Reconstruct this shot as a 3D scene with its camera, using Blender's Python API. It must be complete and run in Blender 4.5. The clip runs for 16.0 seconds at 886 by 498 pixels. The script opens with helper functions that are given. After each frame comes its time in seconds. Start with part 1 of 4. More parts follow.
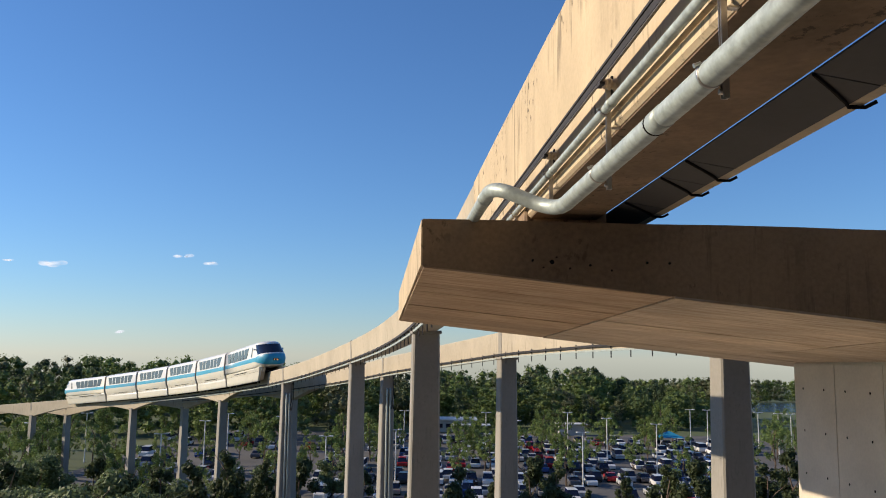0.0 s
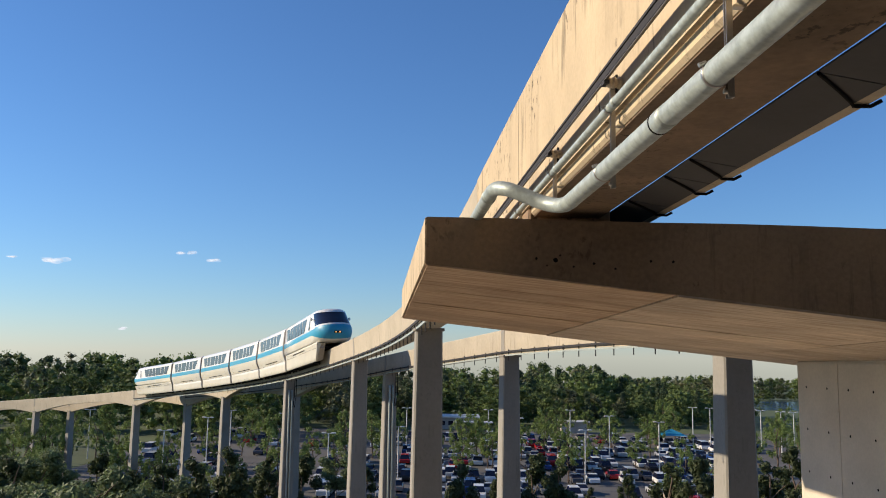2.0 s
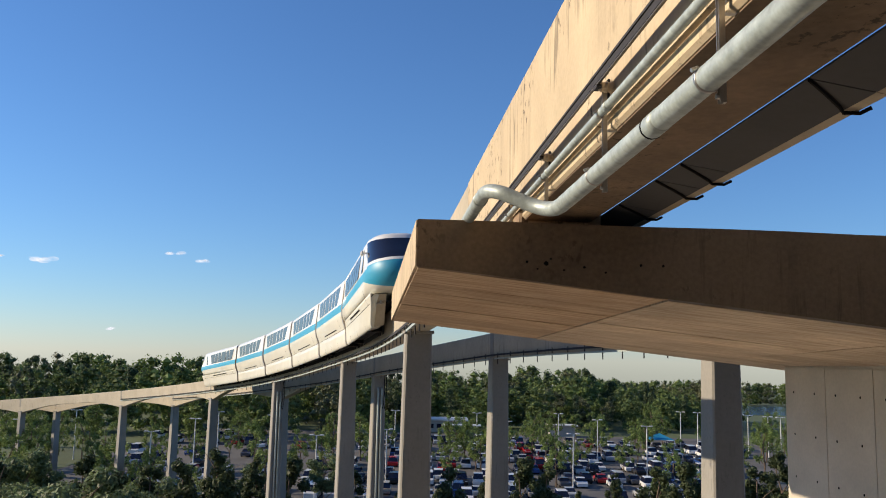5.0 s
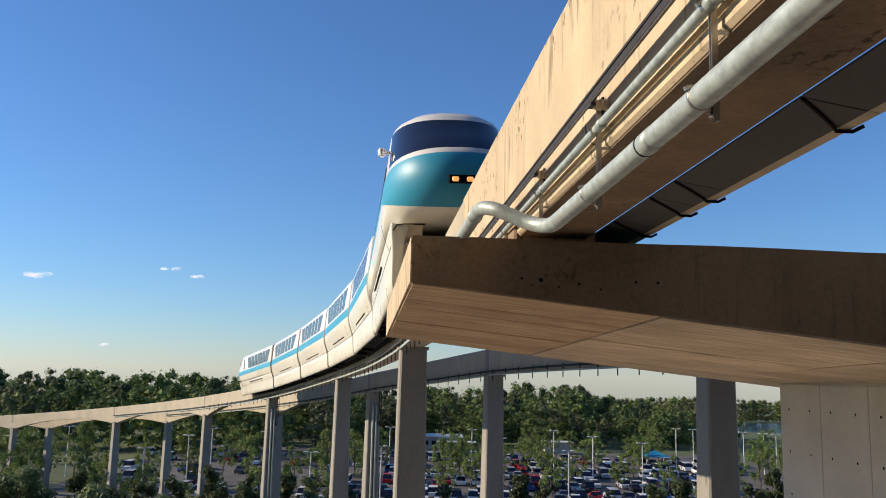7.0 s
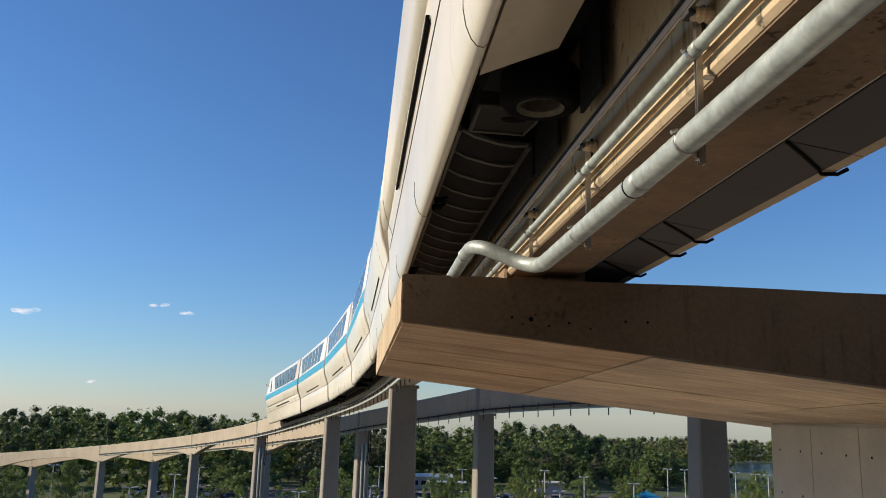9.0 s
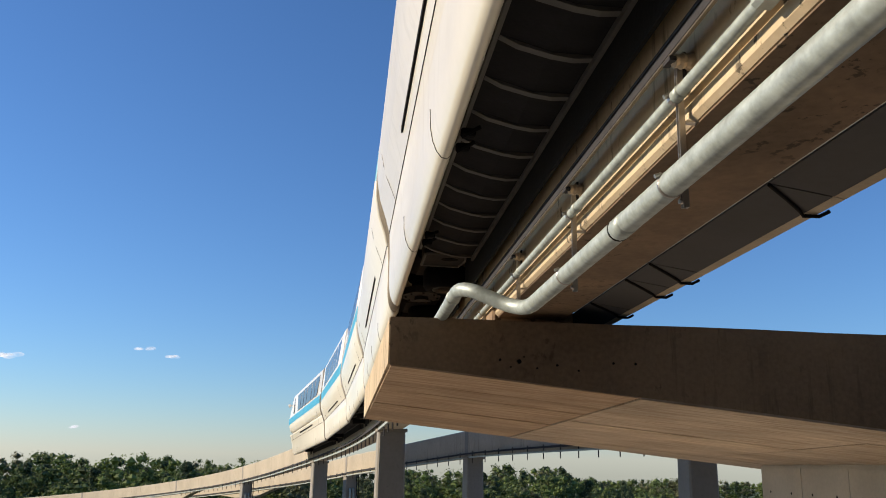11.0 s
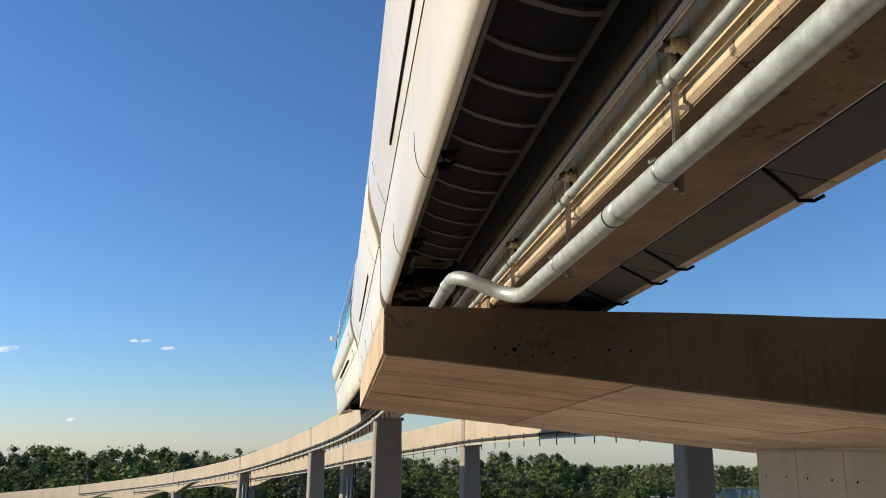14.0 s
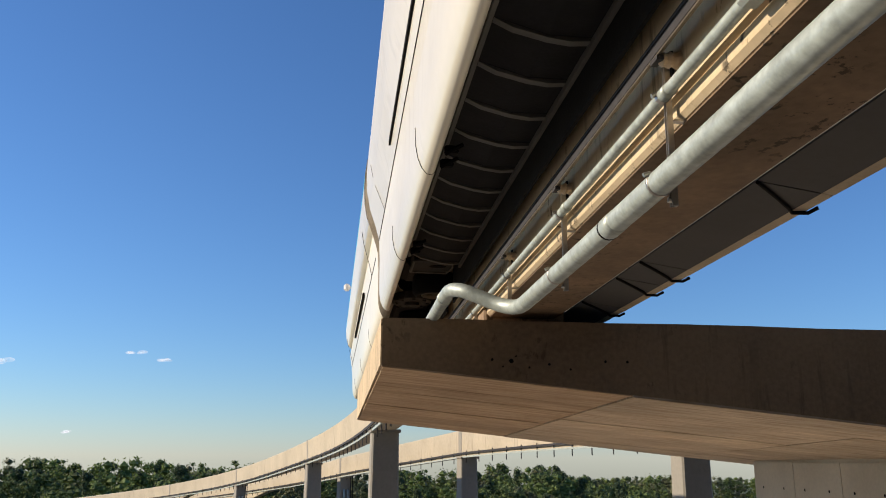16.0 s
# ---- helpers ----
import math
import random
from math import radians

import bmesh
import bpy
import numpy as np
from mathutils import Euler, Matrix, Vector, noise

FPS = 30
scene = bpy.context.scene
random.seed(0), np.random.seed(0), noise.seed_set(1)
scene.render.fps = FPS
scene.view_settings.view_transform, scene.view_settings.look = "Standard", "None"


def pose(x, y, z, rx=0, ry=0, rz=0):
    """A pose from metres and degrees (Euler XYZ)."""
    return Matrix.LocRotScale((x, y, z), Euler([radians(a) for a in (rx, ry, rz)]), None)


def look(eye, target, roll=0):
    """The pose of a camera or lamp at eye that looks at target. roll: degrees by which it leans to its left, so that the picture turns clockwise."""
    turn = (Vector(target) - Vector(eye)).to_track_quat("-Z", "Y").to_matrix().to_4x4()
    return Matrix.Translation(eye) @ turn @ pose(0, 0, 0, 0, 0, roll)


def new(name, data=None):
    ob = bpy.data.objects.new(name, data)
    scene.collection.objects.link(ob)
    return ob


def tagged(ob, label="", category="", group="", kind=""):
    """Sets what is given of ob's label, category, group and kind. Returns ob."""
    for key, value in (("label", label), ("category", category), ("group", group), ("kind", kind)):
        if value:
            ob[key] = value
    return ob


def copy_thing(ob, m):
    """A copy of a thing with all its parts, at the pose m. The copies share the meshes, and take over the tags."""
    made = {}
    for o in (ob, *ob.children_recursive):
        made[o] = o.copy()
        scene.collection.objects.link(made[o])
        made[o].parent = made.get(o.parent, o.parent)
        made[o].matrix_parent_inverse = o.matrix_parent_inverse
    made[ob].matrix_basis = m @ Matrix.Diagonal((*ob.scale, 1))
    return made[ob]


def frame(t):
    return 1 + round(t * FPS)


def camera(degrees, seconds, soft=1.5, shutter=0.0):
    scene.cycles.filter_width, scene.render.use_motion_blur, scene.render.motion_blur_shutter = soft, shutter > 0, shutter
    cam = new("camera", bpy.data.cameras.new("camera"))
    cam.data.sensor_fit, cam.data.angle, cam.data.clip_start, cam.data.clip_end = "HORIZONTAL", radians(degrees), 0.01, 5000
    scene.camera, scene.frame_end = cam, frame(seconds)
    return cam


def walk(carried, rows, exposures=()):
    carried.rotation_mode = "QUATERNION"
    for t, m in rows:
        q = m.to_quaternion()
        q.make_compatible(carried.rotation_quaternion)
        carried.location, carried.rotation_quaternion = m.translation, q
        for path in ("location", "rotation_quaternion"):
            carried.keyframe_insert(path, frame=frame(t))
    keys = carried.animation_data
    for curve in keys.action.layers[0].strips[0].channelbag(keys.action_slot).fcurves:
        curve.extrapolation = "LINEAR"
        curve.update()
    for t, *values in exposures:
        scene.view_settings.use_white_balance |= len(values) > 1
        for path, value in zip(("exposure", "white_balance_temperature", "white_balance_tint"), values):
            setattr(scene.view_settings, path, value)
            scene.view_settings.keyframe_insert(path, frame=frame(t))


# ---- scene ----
cam = camera(55.8, 16.0, soft=1.0)

EYE = 21.0  # height of the camera over the ground


def path_rows():
    rows = [
        (0.0, 0.000, 0.000, 0.000, 0.000, 7.400, -0.700),
        (0.5, 0.001, 0.012, 0.004, 0.201, 7.420, -0.581),
        (1.0, -0.003, 0.003, 0.004, 0.351, 7.449, -0.675),
        (1.5, -0.008, -0.009, 0.002, 0.334, 7.461, -0.748),
        (2.0, -0.007, -0.006, 0.004, 0.175, 7.219, -0.841),
        (2.5, -0.011, -0.003, 0.002, 0.003, 7.051, -0.927),
        (3.0, -0.009, 0.002, 0.002, -0.162, 7.179, -0.934),
        (3.5, -0.011, 0.006, 0.002, -0.264, 7.272, -1.015),
        (4.0, -0.014, -0.004, 0.001, -0.313, 7.355, -1.200),
        (6.5, -0.015, -0.008, 0.001, -0.894, 7.546, -1.228),
        (7.0, -0.011, -0.007, 0.005, -0.909, 8.523, -1.330),
        (7.5, -0.010, -0.021, 0.010, -0.974, 9.780, -1.347),
        (8.0, -0.008, -0.020, 0.014, -0.967, 10.243, -1.382),
        (8.5, -0.008, -0.016, 0.012, -1.030, 10.534, -1.483),
        (9.0, -0.009, -0.031, 0.010, -1.566, 11.113, -1.495),
        (9.5, -0.004, -0.017, 0.020, -1.865, 12.668, -1.412),
        (12.0, -0.006, -0.060, 0.013, -2.518, 14.053, -0.842),
        (12.5, -0.001, -0.042, 0.021, -2.453, 13.765, -0.634),
        (13.0, 0.000, -0.025, 0.029, -2.288, 13.445, -0.363),
        (13.5, 0.000, -0.036, 0.013, -2.371, 13.272, -0.498),
        (14.0, -0.000, -0.018, 0.023, -2.533, 13.183, -0.358),
        (14.5, 0.001, -0.026, 0.015, -2.532, 13.311, -0.395),
        (15.0, 0.004, -0.033, 0.017, -2.604, 13.611, -0.316),
        (15.5, 0.006, -0.037, 0.022, -2.592, 13.783, -0.306),
        (16.0, -0.000, -0.046, 0.020, -2.716, 13.964, -0.292),
    ]
    return [(r[0], pose(r[1], r[2], EYE + r[3], 90 + r[5], r[6], r[4])) for r in rows]


walk(cam, path_rows(), [(0.0, 0.34, 5950, 14), (7.5, 0.38, 5950, 14), (8.0, 0.22, 5950, 14), (9.0, 0.22, 5950, 14), (9.7, 0.30, 5950, 14), (12.0, 0.36, 5950, 14), (16.0, 0.36, 5950, 14)])

# ---- light ----
SUN_EL, SUN_AZ = 22.0, -83.0  # degrees over the horizon; from +y, to the right
world = bpy.data.worlds.new("sky")
scene.world = world
world.use_nodes = True
wn = world.node_tree.nodes
sky = wn.new("ShaderNodeTexSky")
sky.sky_type = "NISHITA"
sky.sun_disc = False
sky.sun_elevation = radians(SUN_EL)
sky.sun_rotation = radians(SUN_AZ)
sky.altitude = 30
sky.air_density = 1.12
sky.dust_density = 0.0
sky.ozone_density = 7.0
wn["Background"].inputs["Strength"].default_value = 0.10
world.node_tree.links.new(sky.outputs[0], wn["Background"].inputs["Color"])

sun_data = bpy.data.lights.new("sun", "SUN")
sun_data.energy = 5.0
sun_data.angle = radians(0.6)
sun_data.color = (1.0, 0.80, 0.52)
sun = new("sun", sun_data)
sd = Vector((math.sin(radians(SUN_AZ)) * math.cos(radians(SUN_EL)), math.cos(radians(SUN_AZ)) * math.cos(radians(SUN_EL)), math.sin(radians(SUN_EL))))
sun.matrix_world = look(sd * 100, (0, 0, 0))

# ---- materials ----
def mat(name, col, rough=0.7, metal=0.0, vary=0.15, scale=3.0, bump=0.1, fine=40.0, streak=0.0, stain=None, rnd=0.0, spec=0.5, islands=False, grain=0.0, mould=0.7):
    """Principled paint with two scales of uneven tone, fine relief and, if asked, drips running down."""
    m = bpy.data.materials.new(name)
    m.use_nodes = True
    nt = m.node_tree
    n, l = nt.nodes, nt.links
    b = n["Principled BSDF"]
    b.inputs["Roughness"].default_value = rough
    b.inputs["Metallic"].default_value = metal
    b.inputs["Specular IOR Level"].default_value = spec
    tc = n.new("ShaderNodeTexCoord")
    big = n.new("ShaderNodeTexNoise")
    big.inputs["Scale"].default_value = scale
    big.inputs["Detail"].default_value = 6
    small = n.new("ShaderNodeTexNoise")
    small.inputs["Scale"].default_value = fine
    small.inputs["Detail"].default_value = 4
    for t in (big, small):
        l.new(tc.outputs["Object"], t.inputs["Vector"])
    add = n.new("ShaderNodeMath")
    add.operation = "MULTIPLY_ADD"
    l.new(small.outputs[0], add.inputs[0])
    add.inputs[1].default_value = 0.4
    l.new(big.outputs[0], add.inputs[2])
    ramp = n.new("ShaderNodeValToRGB")
    c0 = [c * (1 - vary) for c in col]
    c1 = [min(1, c * (1 + vary)) for c in col]
    ramp.color_ramp.elements[0].position, ramp.color_ramp.elements[1].position = 0.45, 0.95
    ramp.color_ramp.elements[0].color, ramp.color_ramp.elements[1].color = (*c0, 1), (*c1, 1)
    l.new(add.outputs[0], ramp.inputs[0])
    out = ramp.outputs[0]
    if grain:  # long marks of the form boards
        gm = n.new("ShaderNodeMapping")
        gm.inputs["Scale"].default_value = (0.45, 7.0, 7.0)
        gn = n.new("ShaderNodeTexNoise")
        gn.inputs["Scale"].default_value = 2.0
        gn.inputs["Detail"].default_value = 7
        gn.inputs["Roughness"].default_value = 0.65
        l.new(tc.outputs["Object"], gm.inputs[0])
        l.new(gm.outputs[0], gn.inputs["Vector"])
        gr = n.new("ShaderNodeValToRGB")
        gr.color_ramp.elements[0].position, gr.color_ramp.elements[1].position = 0.42, 0.68
        gr.color_ramp.elements[0].color, gr.color_ramp.elements[1].color = (0, 0, 0, 1), (grain, grain, grain, 1)
        l.new(gn.outputs[0], gr.inputs[0])
        mx = n.new("ShaderNodeMix")
        mx.data_type = "RGBA"
        l.new(gr.outputs[0], mx.inputs[0])
        l.new(out, mx.inputs[6])
        mx.inputs[7].default_value = (col[0] * 0.50, col[1] * 0.38, col[2] * 0.28, 1)
        out = mx.outputs[2]
    if streak:  # narrow drips, wide washes and black mould, each in patches
        for sc, big_sc, lo, hi, amt, tint in (((5.0, 5.0, 0.42), 1.5, 0.545, 0.62, streak * 0.85, 0.22), ((1.5, 1.5, 0.25), 1.4, 0.52, 0.72, streak * 0.55, 0.55), ((15, 15, 9), 1.0, 0.575, 0.63, streak * mould, 0.12)):
            mp = n.new("ShaderNodeMapping")
            mp.inputs["Scale"].default_value = sc
            st = n.new("ShaderNodeTexNoise")
            st.inputs["Scale"].default_value = big_sc
            st.inputs["Detail"].default_value = 6
            st.inputs["Roughness"].default_value = 0.65
            l.new(tc.outputs["Object"], mp.inputs[0])
            l.new(mp.outputs[0], st.inputs["Vector"])
            pm = n.new("ShaderNodeTexNoise")
            pm.inputs["Scale"].default_value = 0.9 + sc[0] * 0.02
            l.new(tc.outputs["Object"], pm.inputs["Vector"])
            sr, pr = n.new("ShaderNodeMapRange"), n.new("ShaderNodeMapRange")
            sr.inputs[1].default_value, sr.inputs[2].default_value, sr.inputs[4].default_value = lo, hi, amt
            pr.inputs[1].default_value, pr.inputs[2].default_value = 0.49, 0.60
            l.new(st.outputs[0], sr.inputs[0])
            l.new(pm.outputs[0], pr.inputs[0])
            mul = n.new("ShaderNodeMath")
            mul.operation = "MULTIPLY"
            l.new(sr.outputs[0], mul.inputs[0])
            l.new(pr.outputs[0], mul.inputs[1])
            mix = n.new("ShaderNodeMix")
            mix.data_type = "RGBA"
            l.new(mul.outputs[0], mix.inputs[0])
            l.new(out, mix.inputs[6])
            mix.inputs[7].default_value = (*[c * tint for c in (stain or col)], 1)
            out = mix.outputs[2]
    if rnd or islands:
        if islands:
            gi = n.new("ShaderNodeNewGeometry")
            r = gi.outputs["Random Per Island"]
        else:
            oi = n.new("ShaderNodeObjectInfo")
            r = oi.outputs["Random"]
        mr = n.new("ShaderNodeMapRange")
        mr.inputs[3].default_value, mr.inputs[4].default_value = 1 - rnd, 1 + rnd
        l.new(r, mr.inputs[0])
        hs = n.new("ShaderNodeHueSaturation")
        l.new(mr.outputs[0], hs.inputs["Value"])
        l.new(out, hs.inputs["Color"])
        out = hs.outputs[0]
    l.new(out, b.inputs["Base Color"])
    if bump:
        bp = n.new("ShaderNodeBump")
        bp.inputs["Strength"].default_value = bump
        bp.inputs["Distance"].default_value = 0.02
        l.new(add.outputs[0], bp.inputs["Height"])
        l.new(bp.outputs[0], b.inputs["Normal"])
    return m


def leaf_mat(name, col, rnd=0.45):
    m = mat(name, col, 0.6, vary=0.3, scale=0.4, bump=0, fine=3, rnd=rnd, islands=True, spec=0.25)
    n, l = m.node_tree.nodes, m.node_tree.links
    b = n["Principled BSDF"]
    tr = n.new("ShaderNodeBsdfTranslucent")
    src = b.inputs["Base Color"].links[0].from_socket
    l.new(src, tr.inputs[0])
    mx = n.new("ShaderNodeMixShader")
    mx.inputs[0].default_value = 0.3
    l.new(b.outputs[0], mx.inputs[1])
    l.new(tr.outputs[0], mx.inputs[2])
    l.new(mx.outputs[0], n["Material Output"].inputs[0])
    return m


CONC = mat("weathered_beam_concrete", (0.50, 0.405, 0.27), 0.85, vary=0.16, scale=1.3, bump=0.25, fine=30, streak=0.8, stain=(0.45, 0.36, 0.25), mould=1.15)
CONC_FAR = mat("far_beam_concrete", (0.42, 0.372, 0.285), 0.85, vary=0.15, scale=0.5, bump=0.1, fine=8, streak=0.5, mould=0.3)
PIER = mat("pier_concrete", (0.255, 0.243, 0.215), 0.85, vary=0.15, scale=0.5, bump=0.1, fine=10, streak=0.3)
# brown stain plus the underside's shade, both put into the colour
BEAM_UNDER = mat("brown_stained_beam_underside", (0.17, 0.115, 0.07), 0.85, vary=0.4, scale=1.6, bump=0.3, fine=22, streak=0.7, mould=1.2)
# stained concrete; the front face's shade is mixed into this dark brown
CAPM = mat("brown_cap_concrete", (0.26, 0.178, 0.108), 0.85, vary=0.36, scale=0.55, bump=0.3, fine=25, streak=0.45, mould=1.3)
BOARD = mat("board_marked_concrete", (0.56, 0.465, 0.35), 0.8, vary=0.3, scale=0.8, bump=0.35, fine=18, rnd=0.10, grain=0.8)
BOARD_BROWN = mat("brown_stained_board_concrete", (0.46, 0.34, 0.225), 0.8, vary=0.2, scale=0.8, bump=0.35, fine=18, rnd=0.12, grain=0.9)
WALLM = mat("pale_formed_concrete", (0.60, 0.53, 0.43), 0.8, vary=0.14, scale=1.1, bump=0.2, fine=22, rnd=0.05)
GALV = mat("galvanised_steel", (0.37, 0.42, 0.405), 0.5, 0.3, vary=0.3, scale=14, bump=0.1, fine=45)
STEEL = mat("bright_strut_steel", (0.45, 0.43, 0.40), 0.35, 0.9, vary=0.2, scale=15, bump=0.05)
BLACKM = mat("black_rubber", (0.005, 0.005, 0.006), 0.85, vary=0.3, scale=8, bump=0.1, spec=0.12)
BUSM = mat("dark_bus_bar", (0.022, 0.022, 0.028), 0.85, 0.0, vary=0.3, scale=12, bump=0.05)
PORC = mat("brown_porcelain", (0.45, 0.36, 0.26), 0.3, vary=0.15, scale=20, bump=0)
TRAYM = mat("grey_tray_sheet", (0.062, 0.061, 0.064), 0.85, vary=0.12, scale=1.2, bump=0.1, fine=20)
TRAYLIP = mat("weathered_tray_lip", (0.42, 0.35, 0.25), 0.8, vary=0.2, scale=2, bump=0.1)
# paleness set by how much light it throws up on the undersides
PAVE = mat("plaza_paving", (0.32, 0.28, 0.225), 0.85, vary=0.12, scale=0.3, bump=0.1, fine=5)
WHITE = mat("white_train_paint", (0.76, 0.76, 0.74), 0.22, vary=0.04, scale=1.0, bump=0.0, fine=10)
CREAM = mat("cream_train_paint", (0.70, 0.685, 0.60), 0.25, vary=0.05, scale=1.0, bump=0.0, fine=10, streak=0.10, mould=0.0)
BLUE = mat("teal_blue_train_paint", (0.03, 0.30, 0.49), 0.48, vary=0.06, scale=1.0, bump=0.0)
GLASS = mat("tinted_window_glass", (0.012, 0.014, 0.03), 0.06, vary=0.1, scale=2, bump=0.0, spec=0.6)
PANE = mat("grey_tinted_side_glass", (0.06, 0.07, 0.085), 0.08, vary=0.1, scale=2, bump=0.0, spec=0.6)
BELLOW = mat("grey_brown_bellows", (0.30, 0.265, 0.21), 0.7, vary=0.25, scale=6, bump=0.1)
UNDER = mat("dark_underbody", (0.010, 0.010, 0.012), 0.75, vary=0.3, scale=5, bump=0.15, spec=0.15)
RIB = mat("dusty_rib_paint", (0.075, 0.072, 0.068), 0.6, vary=0.2, scale=6, bump=0.1)
# fairing beige darkened to hold the shade under the nose
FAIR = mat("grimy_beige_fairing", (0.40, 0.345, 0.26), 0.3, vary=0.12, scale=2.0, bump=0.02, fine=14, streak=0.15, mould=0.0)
COVER = mat("dusty_cover_plate", (0.022, 0.021, 0.02), 0.7, vary=0.3, scale=6, bump=0.1, spec=0.25)
HUB = mat("scuffed_wheel_hub", (0.11, 0.095, 0.075), 0.45, 0.4, vary=0.25, scale=12, bump=0.1)
GRASS = mat("lawn_ground", (0.075, 0.10, 0.035), 0.95, vary=0.35, scale=0.06, bump=0.3, fine=2.0)
ASPH = mat("lot_asphalt", (0.105, 0.10, 0.092), 0.9, vary=0.25, scale=0.15, bump=0.1, fine=6)
PALE = mat("pale_roof_metal", (0.62, 0.62, 0.60), 0.5, vary=0.08, scale=0.4, bump=0.05)
WALLP = mat("building_plaster", (0.45, 0.42, 0.37), 0.85, vary=0.1, scale=0.3, bump=0.1)
DARKB = mat("shaded_building_panel", (0.12, 0.11, 0.10), 0.8, vary=0.15, scale=0.5, bump=0.1)
POLE = mat("pale_lamp_pole", (0.66, 0.65, 0.62), 0.5, vary=0.08, scale=3, bump=0.03)
BARK = mat("grey_bark", (0.14, 0.10, 0.07), 0.9, vary=0.3, scale=4, bump=0.4, fine=20)
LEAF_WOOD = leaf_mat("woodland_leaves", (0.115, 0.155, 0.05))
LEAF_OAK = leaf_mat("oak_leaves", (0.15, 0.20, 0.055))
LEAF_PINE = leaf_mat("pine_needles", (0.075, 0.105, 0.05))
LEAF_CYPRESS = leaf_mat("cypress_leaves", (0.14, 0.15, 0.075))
LEAF_DARK = leaf_mat("glossy_dark_leaves", (0.065, 0.085, 0.035))
LEAF_YOUNG = leaf_mat("young_bright_leaves", (0.17, 0.23, 0.065))
LEAF_SOFT = leaf_mat("soft_grey_green_leaves", (0.13, 0.17, 0.075))
TEAL = mat("teal_canvas", (0.02, 0.25, 0.42), 0.8, vary=0.1, scale=2, bump=0.1)


def glow_mat(name, col, power):
    m = mat(name, col, 0.4, bump=0)
    b = m.node_tree.nodes["Principled BSDF"]
    b.inputs["Emission Color"].default_value = (*col, 1)
    b.inputs["Emission Strength"].default_value = power
    return m


HEAD = glow_mat("lit_amber_headlamp", (1.0, 0.45, 0.12), 0.6)
water = mat("lake_water", (0.04, 0.08, 0.14), 0.12, vary=0.15, scale=0.05, bump=0.15, fine=0.8)


# ---- mesh helpers ----
def solid(name, verts, faces, mats, idx=None, smooth=False, parent=None, label="", at=None):
    """One mesh object from points and faces; under a parent it is a part."""
    me = bpy.data.meshes.new(name)
    me.from_pydata([tuple(v) for v in verts], [], faces)
    for m in mats if isinstance(mats, (list, tuple)) else [mats]:
        me.materials.append(m)
    if idx is not None:
        me.polygons.foreach_set("material_index", idx)
    if smooth:
        me.polygons.foreach_set("use_smooth", [True] * len(me.polygons))
    me.update()
    ob = new(name, me)
    if parent is not None:
        ob.parent = parent
    if at is not None:
        ob.matrix_basis = at
    if label:
        tagged(ob, label)
    return ob


def thing(name, label, category, group="", m=None, kind=""):
    ob = new(name)
    ob.empty_display_size = 0.2
    if m is not None:
        ob.matrix_basis = m
    return tagged(ob, label, category, group, kind)


class Geo:
    """Gathers points and faces of one mesh."""

    def __init__(self):
        self.v, self.f, self.m = [], [], []

    def add(self, verts, faces, mi=0):
        o = len(self.v)
        self.v += [tuple(p) for p in verts]
        self.f += [[i + o for i in f] for f in faces]
        self.m += [mi] * len(faces)
        return self

    def box(self, c, s, mi=0, bev=0.0, m=None):
        """Box with centre c and sizes s; bev cuts its upright and lying edges."""
        bm = bmesh.new()
        bmesh.ops.create_cube(bm, size=1)
        bmesh.ops.scale(bm, vec=s, verts=bm.verts)
        if bev:
            bmesh.ops.bevel(bm, geom=bm.edges[:], offset=bev, segments=1, affect="EDGES")
        bm.transform(Matrix.Translation(c) if m is None else m @ Matrix.Translation(c))
        bm.verts.index_update()
        self.add([v.co.copy() for v in bm.verts], [[v.index for v in f.verts] for f in bm.faces], mi)
        bm.free()
        return self

    def tube(self, pts, r, n=10, mi=0, caps=True):
        """Round bar along points; r is one radius or one for each point."""
        pts = [Vector(p) for p in pts]
        rs = r if isinstance(r, (list, tuple)) else [r] * len(pts)
        vs, up = [], Vector((0, 0, 1))
        for i, p in enumerate(pts):
            d = (pts[min(i + 1, len(pts) - 1)] - pts[max(i - 1, 0)]).normalized()
            side = d.cross(up)
            if side.length < 0.05:
                side = d.cross(Vector((1, 0, 0)))
            side.normalize()
            top = side.cross(d)
            vs += [p + rs[i] * (math.cos(2 * math.pi * k / n) * side + math.sin(2 * math.pi * k / n) * top) for k in range(n)]
        fs = [[i * n + k, i * n + (k + 1) % n, (i + 1) * n + (k + 1) % n, (i + 1) * n + k] for i in range(len(pts) - 1) for k in range(n)]
        if caps:
            fs += [list(range(n))[::-1], [(len(pts) - 1) * n + k for k in range(n)]]
        return self.add(vs, fs, mi)

    def ob(self, name, mats, parent=None, label="", smooth=False, at=None):
        return solid(name, self.v, self.f, mats, self.m, smooth, parent, label, at)


def part(name, geo, material, parent, label="", smooth=False, at=None):
    return geo.ob(name, material, parent, label, smooth, at)


# ---- the track ----
TH0, X0, Z0 = radians(4.341), 1.5886, 2.6091
BANK = 7.93
_u = np.arange(-70, 186, 0.5)
_k = np.interp(_u, [10, 20, 40, 60, 80, 100, 130], [0, 0.0032, 0.0082, 0.0051, 0.0071, 0.0061, 0.0072])
_g = np.interp(_u, [-30, 10, 30, 60, 90, 130], [-0.0134, -0.0163, -0.0359, -0.0844, -0.0834, -0.0823])


def _run(rate, start):
    s = np.concatenate([[0], np.cumsum((rate[1:] + rate[:-1]) / 2 * 0.5)])
    return s - s[np.searchsorted(_u, 0)] + start


_th = _run(_k, TH0)
_x, _y, _z = _run(-np.sin(_th), X0), _run(np.cos(_th), 0), _run(_g, EYE + Z0)


